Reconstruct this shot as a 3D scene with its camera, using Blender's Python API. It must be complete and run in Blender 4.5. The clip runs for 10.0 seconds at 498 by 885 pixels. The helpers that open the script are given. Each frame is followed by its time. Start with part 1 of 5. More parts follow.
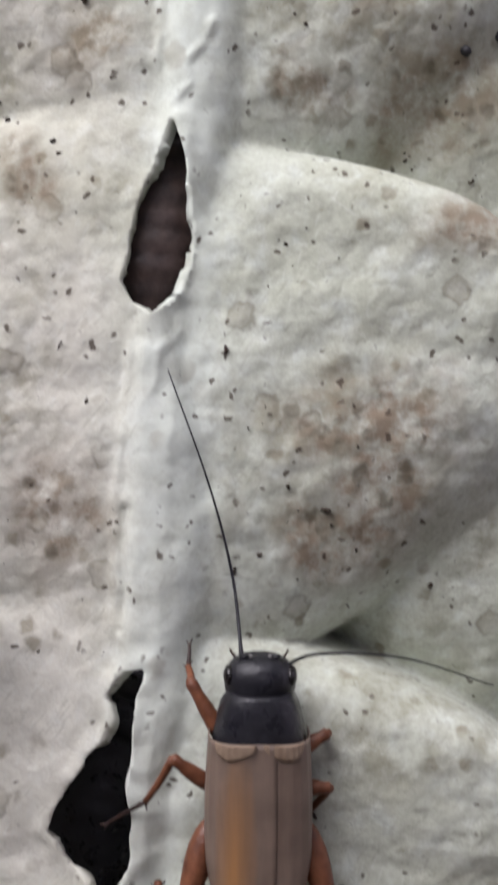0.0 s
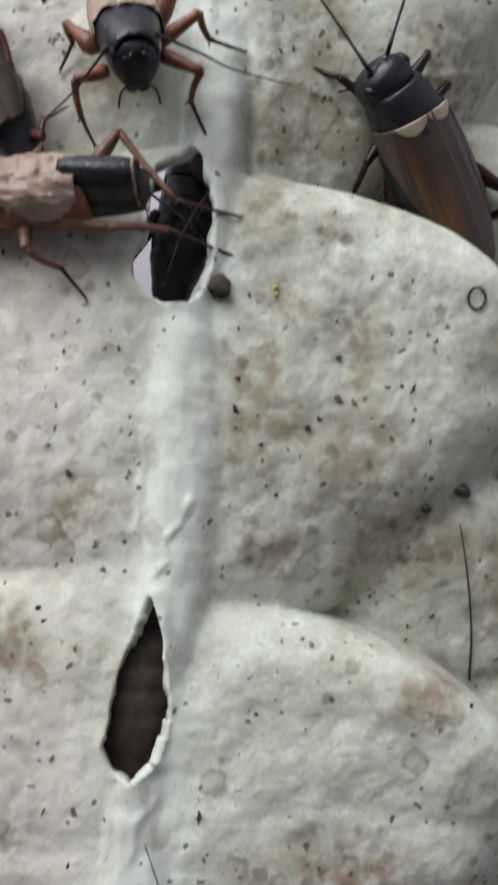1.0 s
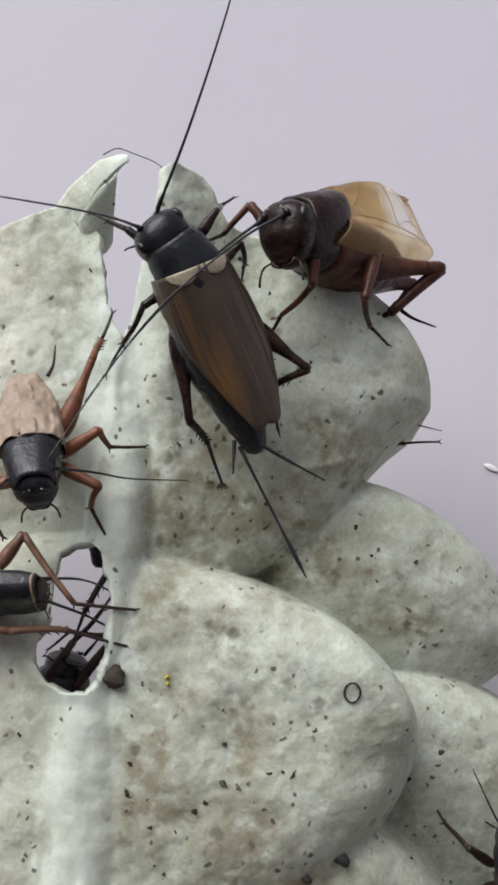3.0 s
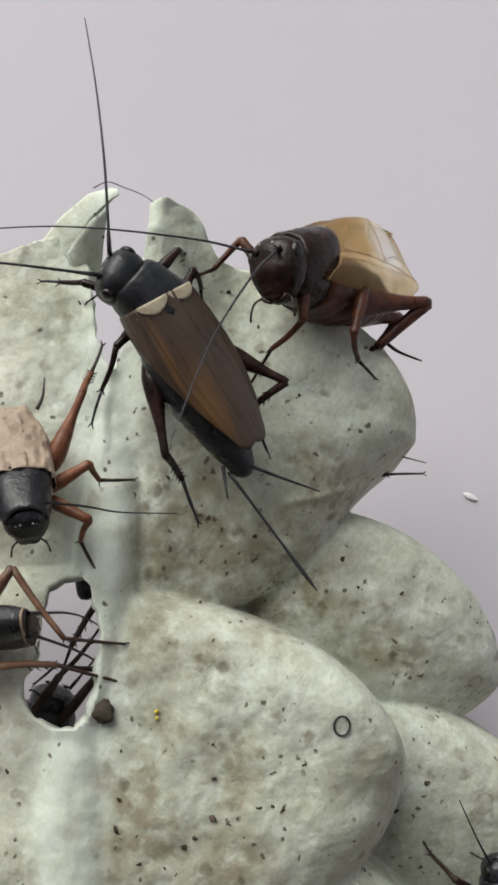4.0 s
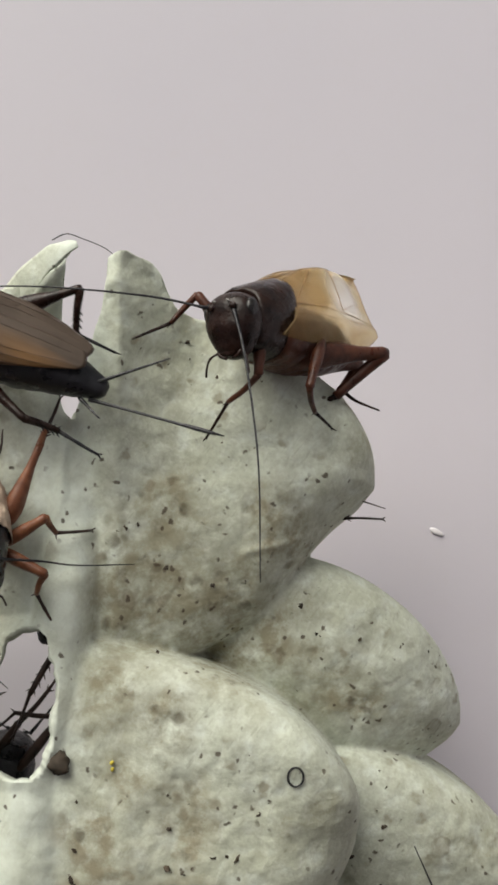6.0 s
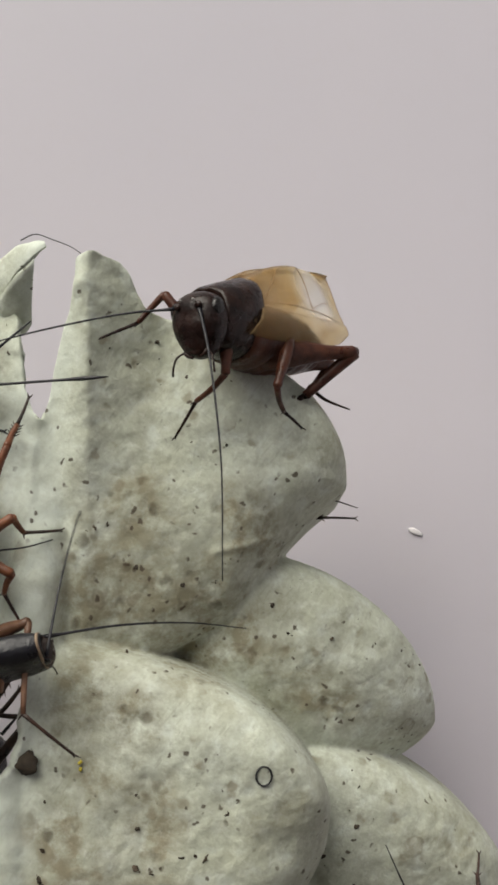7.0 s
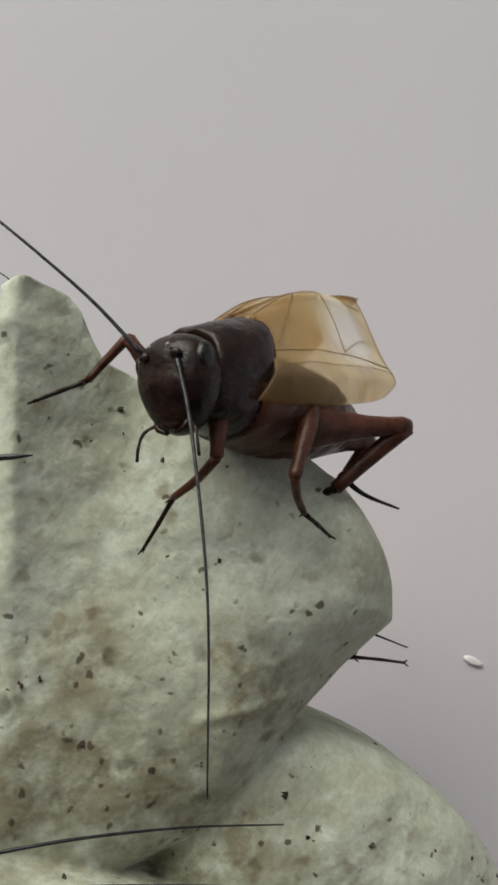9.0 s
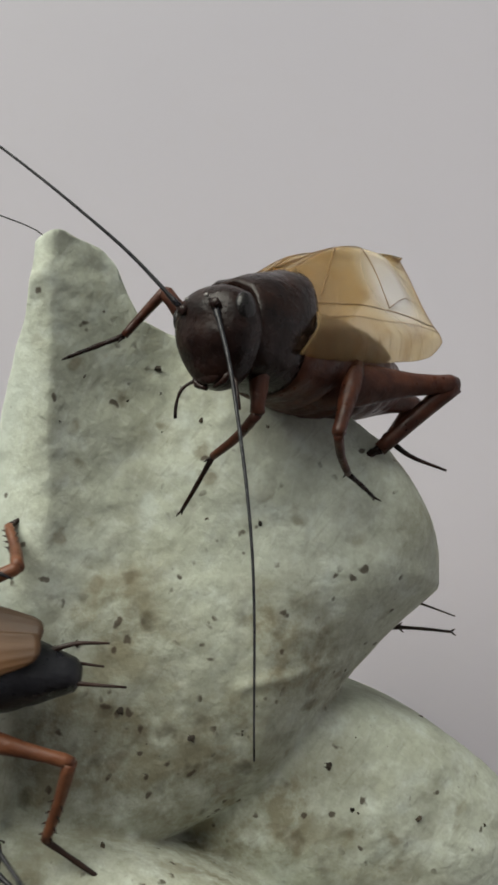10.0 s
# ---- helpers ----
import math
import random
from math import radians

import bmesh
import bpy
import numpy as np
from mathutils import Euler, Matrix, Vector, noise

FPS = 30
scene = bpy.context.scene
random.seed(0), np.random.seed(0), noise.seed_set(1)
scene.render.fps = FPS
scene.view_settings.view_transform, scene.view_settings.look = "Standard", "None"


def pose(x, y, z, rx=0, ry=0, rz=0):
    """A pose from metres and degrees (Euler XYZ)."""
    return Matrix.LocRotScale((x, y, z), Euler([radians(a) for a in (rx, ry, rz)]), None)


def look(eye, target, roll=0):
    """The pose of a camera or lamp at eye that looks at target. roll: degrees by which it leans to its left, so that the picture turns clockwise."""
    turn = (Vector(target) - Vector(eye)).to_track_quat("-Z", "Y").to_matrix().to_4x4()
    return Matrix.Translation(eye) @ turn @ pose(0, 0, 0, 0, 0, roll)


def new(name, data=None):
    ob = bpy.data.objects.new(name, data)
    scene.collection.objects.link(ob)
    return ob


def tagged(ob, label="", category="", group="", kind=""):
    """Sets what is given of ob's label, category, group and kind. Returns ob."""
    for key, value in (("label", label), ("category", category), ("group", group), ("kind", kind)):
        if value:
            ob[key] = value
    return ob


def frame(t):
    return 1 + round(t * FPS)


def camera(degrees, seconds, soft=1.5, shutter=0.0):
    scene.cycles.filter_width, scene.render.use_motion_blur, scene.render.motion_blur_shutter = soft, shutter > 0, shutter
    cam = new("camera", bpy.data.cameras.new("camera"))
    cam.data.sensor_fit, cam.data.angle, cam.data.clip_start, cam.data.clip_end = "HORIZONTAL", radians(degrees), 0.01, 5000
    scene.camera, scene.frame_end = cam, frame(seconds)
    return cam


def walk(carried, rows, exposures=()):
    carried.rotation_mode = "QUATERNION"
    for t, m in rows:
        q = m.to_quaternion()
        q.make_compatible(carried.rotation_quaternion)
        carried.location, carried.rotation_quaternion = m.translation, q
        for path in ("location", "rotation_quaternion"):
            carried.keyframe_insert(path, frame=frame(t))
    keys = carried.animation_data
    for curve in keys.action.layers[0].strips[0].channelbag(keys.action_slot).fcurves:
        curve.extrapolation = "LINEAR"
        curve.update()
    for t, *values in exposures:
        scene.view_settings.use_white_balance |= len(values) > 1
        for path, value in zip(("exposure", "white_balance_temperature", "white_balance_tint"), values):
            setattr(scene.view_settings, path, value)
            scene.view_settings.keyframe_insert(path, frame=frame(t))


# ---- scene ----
cam = camera(28.0, 10.0, soft=3.0, shutter=0.25)

# All lengths below are centimetres in the tray's own frame (x right, y away, z up the tray); BASE leans that frame back.
CM = 0.01
LEAN = -8
BASE = pose(0, 0, 0, LEAN, 0, 0)


def place(x, y, z, rx=0, ry=0, rz=0):
    return BASE @ pose(x * CM, y * CM, z * CM, rx, ry, rz)


PATH = [
    (0, 0.145, -8.702, -2.485, -0.19, 6.76, 0.58),
    (0.5, 0.078, -9.078, -0.635, 0.43, 7.71, 0.23),
    (1, 0.287, -9.859, 1.786, -1.11, 7.28, 0.37),
    (1.5, 0.263, -10.379, 3.275, -2.27, 7.84, 0.43),
    (2, 0.142, -10.906, 4.400, -2.26, 9.01, 0.13),
    (2.5, 0.495, -11.107, 5.112, -1.93, 9.54, -0.24),
    (3, 1.275, -11.226, 5.283, -1.94, 9.84, -0.33),
    (4.5, 0.854, -11.315, 5.521, -4.81, 11.13, 0.06),
    (5, 0.933, -11.388, 5.600, -4.74, 11.07, 0.04),
    (5.5, 1.127, -11.458, 5.785, -4.31, 10.77, -0.06),
    (6, 1.365, -11.524, 6.058, -4.48, 10.60, -0.17),
    (7.5, 2.025, -11.551, 5.987, -4.36, 11.38, 0.22),
    (8, 2.292, -8.960, 6.433, -5.59, 15.69, 0.04),
    (8.5, 2.244, -8.343, 6.678, -4.13, 15.77, -0.47),
    (9, 2.068, -7.983, 7.060, -3.85, 14.79, -0.55),
    (9.5, 2.051, -7.671, 6.954, -2.83, 14.43, -0.63),
    (10, 2.052, -7.670, 6.881, -1.77, 14.27, -0.85),
]
walk(cam, [(t, place(x, y, z, 90 + p, r, w)) for t, x, y, z, w, p, r in PATH],
     exposures=[(0, 0.39, 6200, 19), (0.45, 0.12, 6200, 17), (0.8, 0.17, 6150, 15), (2.0, 0.23, 6150, 13), (4.5, 0.22, 6700, 5), (7.5, 0.01, 6950, 6), (8.0, -0.07, 6950, 4), (8.5, -0.07, 6950, 3), (10.0, -0.08, 6800, 1)])

# ---- light ----
world = bpy.data.worlds.new("world")
scene.world = world
world.use_nodes = True
wn = world.node_tree
sky = wn.nodes.new("ShaderNodeTexSky")
sky.sky_type, sky.sun_disc = "NISHITA", False
sky.sun_elevation, sky.sun_rotation = radians(58), radians(-140)
sky.air_density, sky.dust_density = 1.0, 4.0
pale = wn.nodes.new("ShaderNodeHueSaturation")
pale.inputs["Saturation"].default_value = 0.25
wn.links.new(sky.outputs[0], pale.inputs["Color"])
wn.links.new(pale.outputs[0], wn.nodes["Background"].inputs[0])
wn.nodes["Background"].inputs[1].default_value = 0.085
sun = new("sun", bpy.data.lights.new("sun", "SUN"))
sun.data.energy, sun.data.angle, sun.data.color = 3.0, radians(52), (1.0, 0.97, 0.94)
sun.matrix_world = look((-1.25, -1.2, 1.85), (0, 0, 0))


# ---- materials ----
class Nodes:
    """A short hand for node trees."""

    def __init__(self, name):
        self.mat = bpy.data.materials.new(name)
        self.mat.use_nodes = True
        self.tree = self.mat.node_tree
        self.bsdf = self.tree.nodes["Principled BSDF"]
        self.coord = self.tree.nodes.new("ShaderNodeTexCoord").outputs["Object"]

    def add(self, kind, ins=(), **props):
        n = self.tree.nodes.new("ShaderNode" + kind)
        for k, v in props.items():
            setattr(n, k, v)
        for k, v in dict(ins).items():
            self.put(n.inputs[k], v)
        return n

    def put(self, socket, v):
        if isinstance(v, bpy.types.NodeSocket):
            self.tree.links.new(v, socket)
        else:
            socket.default_value = v

    def noise(self, scale, detail=4.0, rough=0.55, coord=None, w=0.0):
        m = self.add("Mapping", {"Vector": coord or self.coord, "Location": (w, w * 0.7, w * 1.3)})
        return self.add("TexNoise", {"Vector": m.outputs[0], "Scale": scale, "Detail": detail, "Roughness": rough}).outputs["Fac"]

    def spots(self, scale, w=0.0, coord=None):
        m = self.add("Mapping", {"Vector": coord or self.coord, "Location": (w, w, w)})
        return self.add("TexVoronoi", {"Vector": m.outputs[0], "Scale": scale}).outputs["Distance"]

    def ramp(self, v, a, b, lo=0.0, hi=1.0):
        return self.add("MapRange", {"Value": v, "From Min": a, "From Max": b, "To Min": lo, "To Max": hi}).outputs[0]

    def mul(self, a, b, op="MULTIPLY"):
        return self.add("Math", {0: a, 1: b}, operation=op).outputs[0]

    def mix(self, f, a, b):
        n = self.add("Mix", data_type="RGBA")
        self.put(n.inputs[0], f)
        for s, v in ((n.inputs[6], a), (n.inputs[7], b)):
            self.put(s, v if isinstance(v, bpy.types.NodeSocket) else (*v, 1.0))
        return n.outputs[2]

    def done(self, color, rough=0.6, bump=None, strength=0.3, dist=0.0003, **more):
        self.put(self.bsdf.inputs["Base Color"], color if isinstance(color, bpy.types.NodeSocket) else (*color, 1.0))
        self.put(self.bsdf.inputs["Roughness"], rough)
        if bump is not None:
            b = self.add("Bump", {"Height": bump, "Strength": strength, "Distance": dist})
            self.put(self.bsdf.inputs["Normal"], b.outputs[0])
        for k, v in more.items():
            self.put(self.bsdf.inputs[k.replace("_", " ")], v)
        return self.mat


# mostly stains; those beyond x = 3 paint shade onto the back cups
STAINS_AND_SHADE = [(1.0, -1.3, 0.75), (1.65, -1.2, 0.7), (1.3, -2.0, 0.7), (0.8, -2.3, 0.5), (0.95, 6.3, 0.95), (2.2, 5.95, 0.75), (0.7, 5.3, 0.6), (1.4, 5.1, 0.5), (0.5, 3.8, 0.5), (1.55, 4.0, 0.45), (1.05, 6.6, 0.7), (2.1, 6.6, 0.6), (0.75, 2.0, 0.5), (1.9, 1.9, 0.7), (1.25, -1.5, 0.85), (0.75, 3.3, 0.8), (1.6, 2.9, 0.75), (-1.5, -2.1, 0.7), (-1.3, 2.5, 0.45), (1.7, 6.2, 0.8), (1.3, 7.3, 0.75), (2.4, 2.2, 0.7), (-1.9, 1.2, 0.4),
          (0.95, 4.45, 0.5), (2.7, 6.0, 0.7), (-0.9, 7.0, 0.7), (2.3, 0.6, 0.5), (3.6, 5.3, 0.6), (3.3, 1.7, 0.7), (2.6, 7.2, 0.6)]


def pulp_material():
    """Grey-green paper pulp: cloudy fibre, brown stains soaked in at set places, shade painted on the back cups, blots
    and specks; the worn spine stays paler.
    """
    n = Nodes("moulded_pulp")
    cloud, mottle, fine, fibre = n.noise(45, 4), n.noise(430, 3, 0.55), n.noise(1100, 4, 0.6), n.noise(3200, 3, 0.7)
    base = n.mix(n.ramp(cloud, 0.35, 0.65), (0.520, 0.550, 0.440), (0.635, 0.677, 0.590))
    base = n.mix(n.mul(n.ramp(mottle, 0.42, 0.66), 0.34), base, (0.40, 0.425, 0.33))
    base = n.mix(n.mul(n.ramp(mottle, 0.48, 0.30), 0.35), base, (0.69, 0.76, 0.725))
    base = n.mix(n.mul(n.ramp(n.noise(1700, 3, 0.6, w=4.0), 0.40, 0.68), 0.27), base, (0.27, 0.27, 0.21))
    # warm cream on one side's cups; its extra paleness is painted-in light from the left
    cream = n.ramp(n.add("SeparateXYZ", {0: n.coord}).outputs["X"], -0.004, -0.014)
    base = n.mix(n.mul(cream, n.ramp(cloud, 0.3, 0.6, 0.25, 0.55)), base, (0.70, 0.655, 0.57))
    # short pale and dark fibres lying every way
    for turn, tone, w in ((0.6, (0.70, 0.735, 0.68), 2.0), (-0.9, (0.24, 0.235, 0.17), 6.0), (1.9, (0.70, 0.735, 0.68), 9.0)):
        m = n.add("Mapping", {"Vector": n.coord, "Rotation": (0, turn, 0), "Scale": (5.0, 1.0, 1.0)}, vector_type="TEXTURE")
        base = n.mix(n.mul(n.ramp(n.noise(2300, 2, 0.5, coord=m.outputs[0], w=w), 0.60, 0.72), 0.25), base, tone)
    # stains at set places; on the back cups they paint in shade
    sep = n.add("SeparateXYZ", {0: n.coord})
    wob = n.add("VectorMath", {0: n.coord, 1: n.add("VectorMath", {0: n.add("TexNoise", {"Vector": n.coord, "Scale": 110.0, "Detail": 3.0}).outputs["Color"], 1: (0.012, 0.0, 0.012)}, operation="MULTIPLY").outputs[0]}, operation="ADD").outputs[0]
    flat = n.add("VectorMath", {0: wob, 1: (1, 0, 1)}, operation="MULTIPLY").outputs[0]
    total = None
    for x, z, r in STAINS_AND_SHADE:
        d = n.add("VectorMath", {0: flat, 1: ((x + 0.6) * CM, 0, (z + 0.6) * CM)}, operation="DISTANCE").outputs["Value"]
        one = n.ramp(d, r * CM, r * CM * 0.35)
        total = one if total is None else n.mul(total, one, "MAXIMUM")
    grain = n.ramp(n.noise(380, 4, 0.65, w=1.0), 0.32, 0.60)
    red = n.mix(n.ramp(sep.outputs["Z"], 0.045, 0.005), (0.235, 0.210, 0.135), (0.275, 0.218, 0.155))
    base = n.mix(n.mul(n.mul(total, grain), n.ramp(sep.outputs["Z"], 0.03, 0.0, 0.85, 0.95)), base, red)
    away = n.add("Math", {0: n.mul(sep.outputs["X"], n.add("Math", {0: n.mul(sep.outputs["Z"], 0.07), 1: -0.0042}, operation="ADD").outputs[0], "SUBTRACT")}, operation="ABSOLUTE").outputs[0]
    off = n.ramp(away, 0.003, 0.0055)
    patch = n.mul(n.ramp(n.noise(95, 3, 0.5, w=3.1), 0.46, 0.64), n.ramp(n.noise(380, 4, 0.65, w=1.7), 0.40, 0.62))
    base = n.mix(n.mul(n.mul(patch, off), 0.6), base, (0.27, 0.255, 0.175))
    base = n.mix(n.mul(n.ramp(n.mul(away, n.ramp(n.noise(190, 3, w=21.0), 0.3, 0.7, -0.0012, 0.0012), "ADD"), 0.0048, 0.002), n.ramp(n.noise(240, 4, 0.6, w=17.0), 0.35, 0.6, 0.28, 0.58)), base, (0.70, 0.765, 0.70))
    # blots with soft edges, then small dark specks, both bent out of round
    bent = n.add("VectorMath", {0: n.coord, 1: n.add("VectorMath", {0: n.add("TexNoise", {"Vector": n.coord, "Scale": 700.0, "Detail": 2.0}).outputs["Color"], 1: (0.0016, 0.0016, 0.0016)}, operation="MULTIPLY").outputs[0]}, operation="ADD").outputs[0]
    blot = n.mul(n.ramp(n.spots(330, 0.3, bent), 0.30, 0.16), n.mul(off, n.ramp(n.noise(150, 3, w=5.0), 0.46, 0.58)))
    base = n.mix(n.mul(blot, 0.6), base, (0.20, 0.168, 0.105))
    pepper = n.mul(n.mul(n.ramp(n.spots(360, 5.5, bent), 0.36, 0.20), total), n.ramp(n.noise(260, 3, w=13.0), 0.44, 0.56))
    base = n.mix(n.mul(pepper, 0.7), base, (0.10, 0.085, 0.055))
    # soft grey-brown dabs with a darker edge
    dab = n.spots(150, 2.2, bent)
    some = n.ramp(n.noise(120, 2, w=11.0), 0.47, 0.55)
    base = n.mix(n.mul(n.mul(n.ramp(dab, 0.24, 0.18), some), 0.35), base, (0.26, 0.23, 0.165))
    base = n.mix(n.mul(n.mul(n.mul(n.ramp(dab, 0.235, 0.205), n.ramp(dab, 0.15, 0.19)), some), n.mul(off, 0.3)), base, (0.13, 0.105, 0.07))
    speck = n.mul(n.ramp(n.spots(620, 1.7, bent), 0.22, 0.13), n.ramp(n.noise(210, 2, w=8.0), 0.50, 0.57))
    base = n.mix(n.mul(speck, 0.85), base, (0.075, 0.055, 0.04))
    bump = n.mul(n.mul(mottle, 0.8), n.mul(n.mul(fine, 0.45), n.mul(fibre, 0.12), "ADD"), "ADD")
    return n.done(base, n.ramp(fine, 0.3, 0.7, 0.75, 0.95), n.mul(bump, n.ramp(away, 0.002, 0.0055, 0.6, 1.0)), 0.33, 0.0009, Specular_IOR_Level=0.2)


def plastic_material():
    n = Nodes("white_plastic")
    base = n.mix(n.ramp(n.noise(9, 3), 0.35, 0.65), (0.575, 0.552, 0.612), (0.612, 0.580, 0.634))
    base = n.mix(n.mul(n.ramp(n.noise(400, 3), 0.55, 0.8), 0.08), base, (0.55, 0.50, 0.50))
    return n.done(base, 0.5, n.noise(160, 3), 0.05, 0.0004)


def dark_floor_material():
    n = Nodes("dark_floor")
    base = n.mix(n.ramp(n.noise(500, 5), 0.35, 0.65), (0.035, 0.025, 0.018), (0.10, 0.075, 0.05))
    return n.done(base, 0.9, n.noise(700, 4), 0.6, 0.001)


PULP, PLASTIC, DARK_FLOOR = pulp_material(), plastic_material(), dark_floor_material()


def link(name, bm, mat, parent=None, label="", smooth=True):
    """One mesh object out of a bmesh in centimetres."""
    me = bpy.data.meshes.new(name)
    for f in bm.faces:
        f.smooth = smooth
    bmesh.ops.scale(bm, vec=(CM, CM, CM), verts=bm.verts)
    bm.to_mesh(me)
    bm.free()
    for m in mat if isinstance(mat, (list, tuple)) else (mat,):
        me.materials.append(m)
    ob = new(name, me)
    ob.parent = parent
    return tagged(ob, label)


part = link


def smooth_line(points, k=5):
    """Points along a Catmull-Rom curve through the given ones."""
    p = [Vector(q) for q in points]
    p = [p[0] * 2 - p[1], *p, p[-1] * 2 - p[-2]]
    out = []
    for a, b, c, d in zip(p, p[1:], p[2:], p[3:]):
        for i in range(k):
            t = i / k
            out.append(0.5 * (2 * b + (c - a) * t + (2 * a - 5 * b + 4 * c - d) * t**2 + (3 * b - a - 3 * c + d) * t**3))
    return [*out, p[-2]]


# ---- the bin ----
def board(name, x0, x1, y0, y1, z0, z1, mat):
    bm = bmesh.new()
    bmesh.ops.create_cube(bm, size=1)
    for v in bm.verts:
        v.co = Vector(((x0 + x1) / 2 + v.co.x * (x1 - x0), (y0 + y1) / 2 + v.co.y * (y1 - y0), (z0 + z1) / 2 + v.co.z * (z1 - z0)))
    bmesh.ops.bevel(bm, geom=bm.edges[:], offset=0.08, segments=2, affect="EDGES")
    return link(name, bm, mat, smooth=False)


FLOOR_Z, WALL_Y = -9.3, 5.4
# the floor is unseen and made dark so that little light bounces up
tagged(board("floor", -27, 27, -24, 5.4, FLOOR_Z - 0.4, FLOOR_Z, DARK_FLOOR), "unseen floor of the insect bin, darkened to cut bounced light", "floor", kind="structure")
tagged(board("wall_back", -27, 27, WALL_Y, WALL_Y + 0.4, FLOOR_Z, 24, PLASTIC), "smooth pinkish white plastic wall of the bin", "wall", kind="structure")
# unseen walls close the bin; their height keeps low light off the tray
tagged(board("wall_left", -27.4, -27, -24, 5.4, FLOOR_Z, 18, PLASTIC), "unseen white plastic side wall, raised to shut out low light", "wall", kind="structure")
tagged(board("wall_right", 27, 27.4, -24, 5.4, FLOOR_Z, 18, PLASTIC), "unseen white plastic side wall, raised to shut out low light", "wall", kind="structure")
tagged(board("wall_front", -27, 27, -24.4, -24, FLOOR_Z, 18, PLASTIC), "unseen white plastic front wall, raised to shut out low light", "wall", kind="structure")


# ---- the egg tray ----
def smin(a, b, k):
    h = np.clip(0.5 + 0.5 * (b - a) / k, 0, 1)
    return b + (a - b) * h - k * h * (1 - h)


def ridge_x(z):
    return -0.42 + 0.07 * z


def spine_x(z):
    return np.interp(z, (-9, -5, -3.4, -2.5, -1.4, -0.3, 0.5, 1.5, 3.0, 4.4, 6.2, 8.5, 10), (-1.4, -1.05, -0.76, -0.68, -0.64, -0.68, -0.55, -0.33, -0.20, -0.18, 0.10, 0.23, 0.30))


def spine_w(z):
    return np.interp(z, (-9, -3.4, -2.5, -1.2, -0.45, 0.5, 1.5, 3.0, 4.2, 5.2, 6.2, 8.5), (0.4, 0.36, 0.42, 0.34, 0.17, 0.30, 0.33, 0.37, 0.27, 0.30, 0.30, 0.30))


def cup(x, z, side, reach, top, droop, bottom, lift, front, lean, deep, low=3.0, brow=0.0):
    """The depth of one cup of the tray, a lobe that grows sideways out of the ridge: side +1 or -1, reach its tip, top and bottom
    its edges at the ridge, droop and lift how far these come together at the tip, front and lean its face, deep its relief, low how
    boxy its lower corner is (3 boxy, 1 cut straight across), brow how far its upper half leans out over the lower one."""
    root = ridge_x(z) + 0.1 * side
    out = (x - root) * side
    u = np.maximum(out / ((reach - root) * side), 0)
    hi, lo = top - droop * u**2, bottom + lift * u**1.5
    share = (0.62 if side > 0 else 0.56) - 0.18 * np.minimum(u, 1) ** 2
    mid, half = lo + (hi - lo) * share, (hi - lo)
    s = (z - mid) / half
    s = np.where(s > 0, s / (1 - share), -s / share)
    e = np.maximum(u - 0.6, 0) / 0.4
    p = np.where(z > mid, 3.0, low)
    r = (s**p + e**p) ** (1 / p)
    q = np.minimum(r, 1)
    crisp = np.clip(u * 1.4 - 0.3, 0, 1) if brow else 0.0
    hard = 1 - (1 - q ** (4.4 + 2.6 * crisp)) ** (1 / (2.3 + 0.8 * crisp))
    soft = 1 - (1 - q**2.3) ** (1 / 1.6)
    up = np.clip((z - mid) / (half * 0.3) * 0.5 + 0.5, 0, 1)
    drop = soft + (hard - soft) * up * up * (3 - 2 * up)
    return front - lean * (z - mid) - brow * np.minimum(u, 1) * np.clip(z - mid, 0, 2.5) + deep * (0.35 + 0.65 * np.sin(np.minimum(u, 1) * 1.571)) * drop + 16.0 * np.maximum(r - 1, 0) + 1.5 * np.maximum(-out - 0.1, 0)


RIGHT = [(3.93, 10.35, 1.65, 5.3, 1.8, -0.02), (3.66, 5.97, 1.3, 0.8, 2.2, 0.0), (3.42, 1.52, 1.3, -3.7, 2.25, 0.22), (3.4, -3.15, 1.4, -8.2, 2.2, 0.5), (3.4, -7.4, 1.3, -11.0, 1.6, 0.85)]
LEFT = [(-4.8, 10.7, 2.3, 5.7, 1.2, -0.02), (-4.8, 6.2, 1.4, 1.2, 1.2, 0.0), (-4.8, 2.05, 1.4, -3.3, 1.2, 0.2), (-4.8, -2.5, 1.4, -7.8, 1.2, 0.5), (-4.8, -7.0, 1.4, -11.0, 1.2, 0.8)]
BEHIND = [(3.35, 5.42, 1.94, 1.50, 1.05), (2.7, 1.3, 1.85, 1.75, 0.95), (2.6, -3.2, 1.8, 1.75, 1.25), (4.3, 2.78, 2.2, 1.72, 1.62), (4.0, -1.0, 1.9, 1.68, 1.65)]


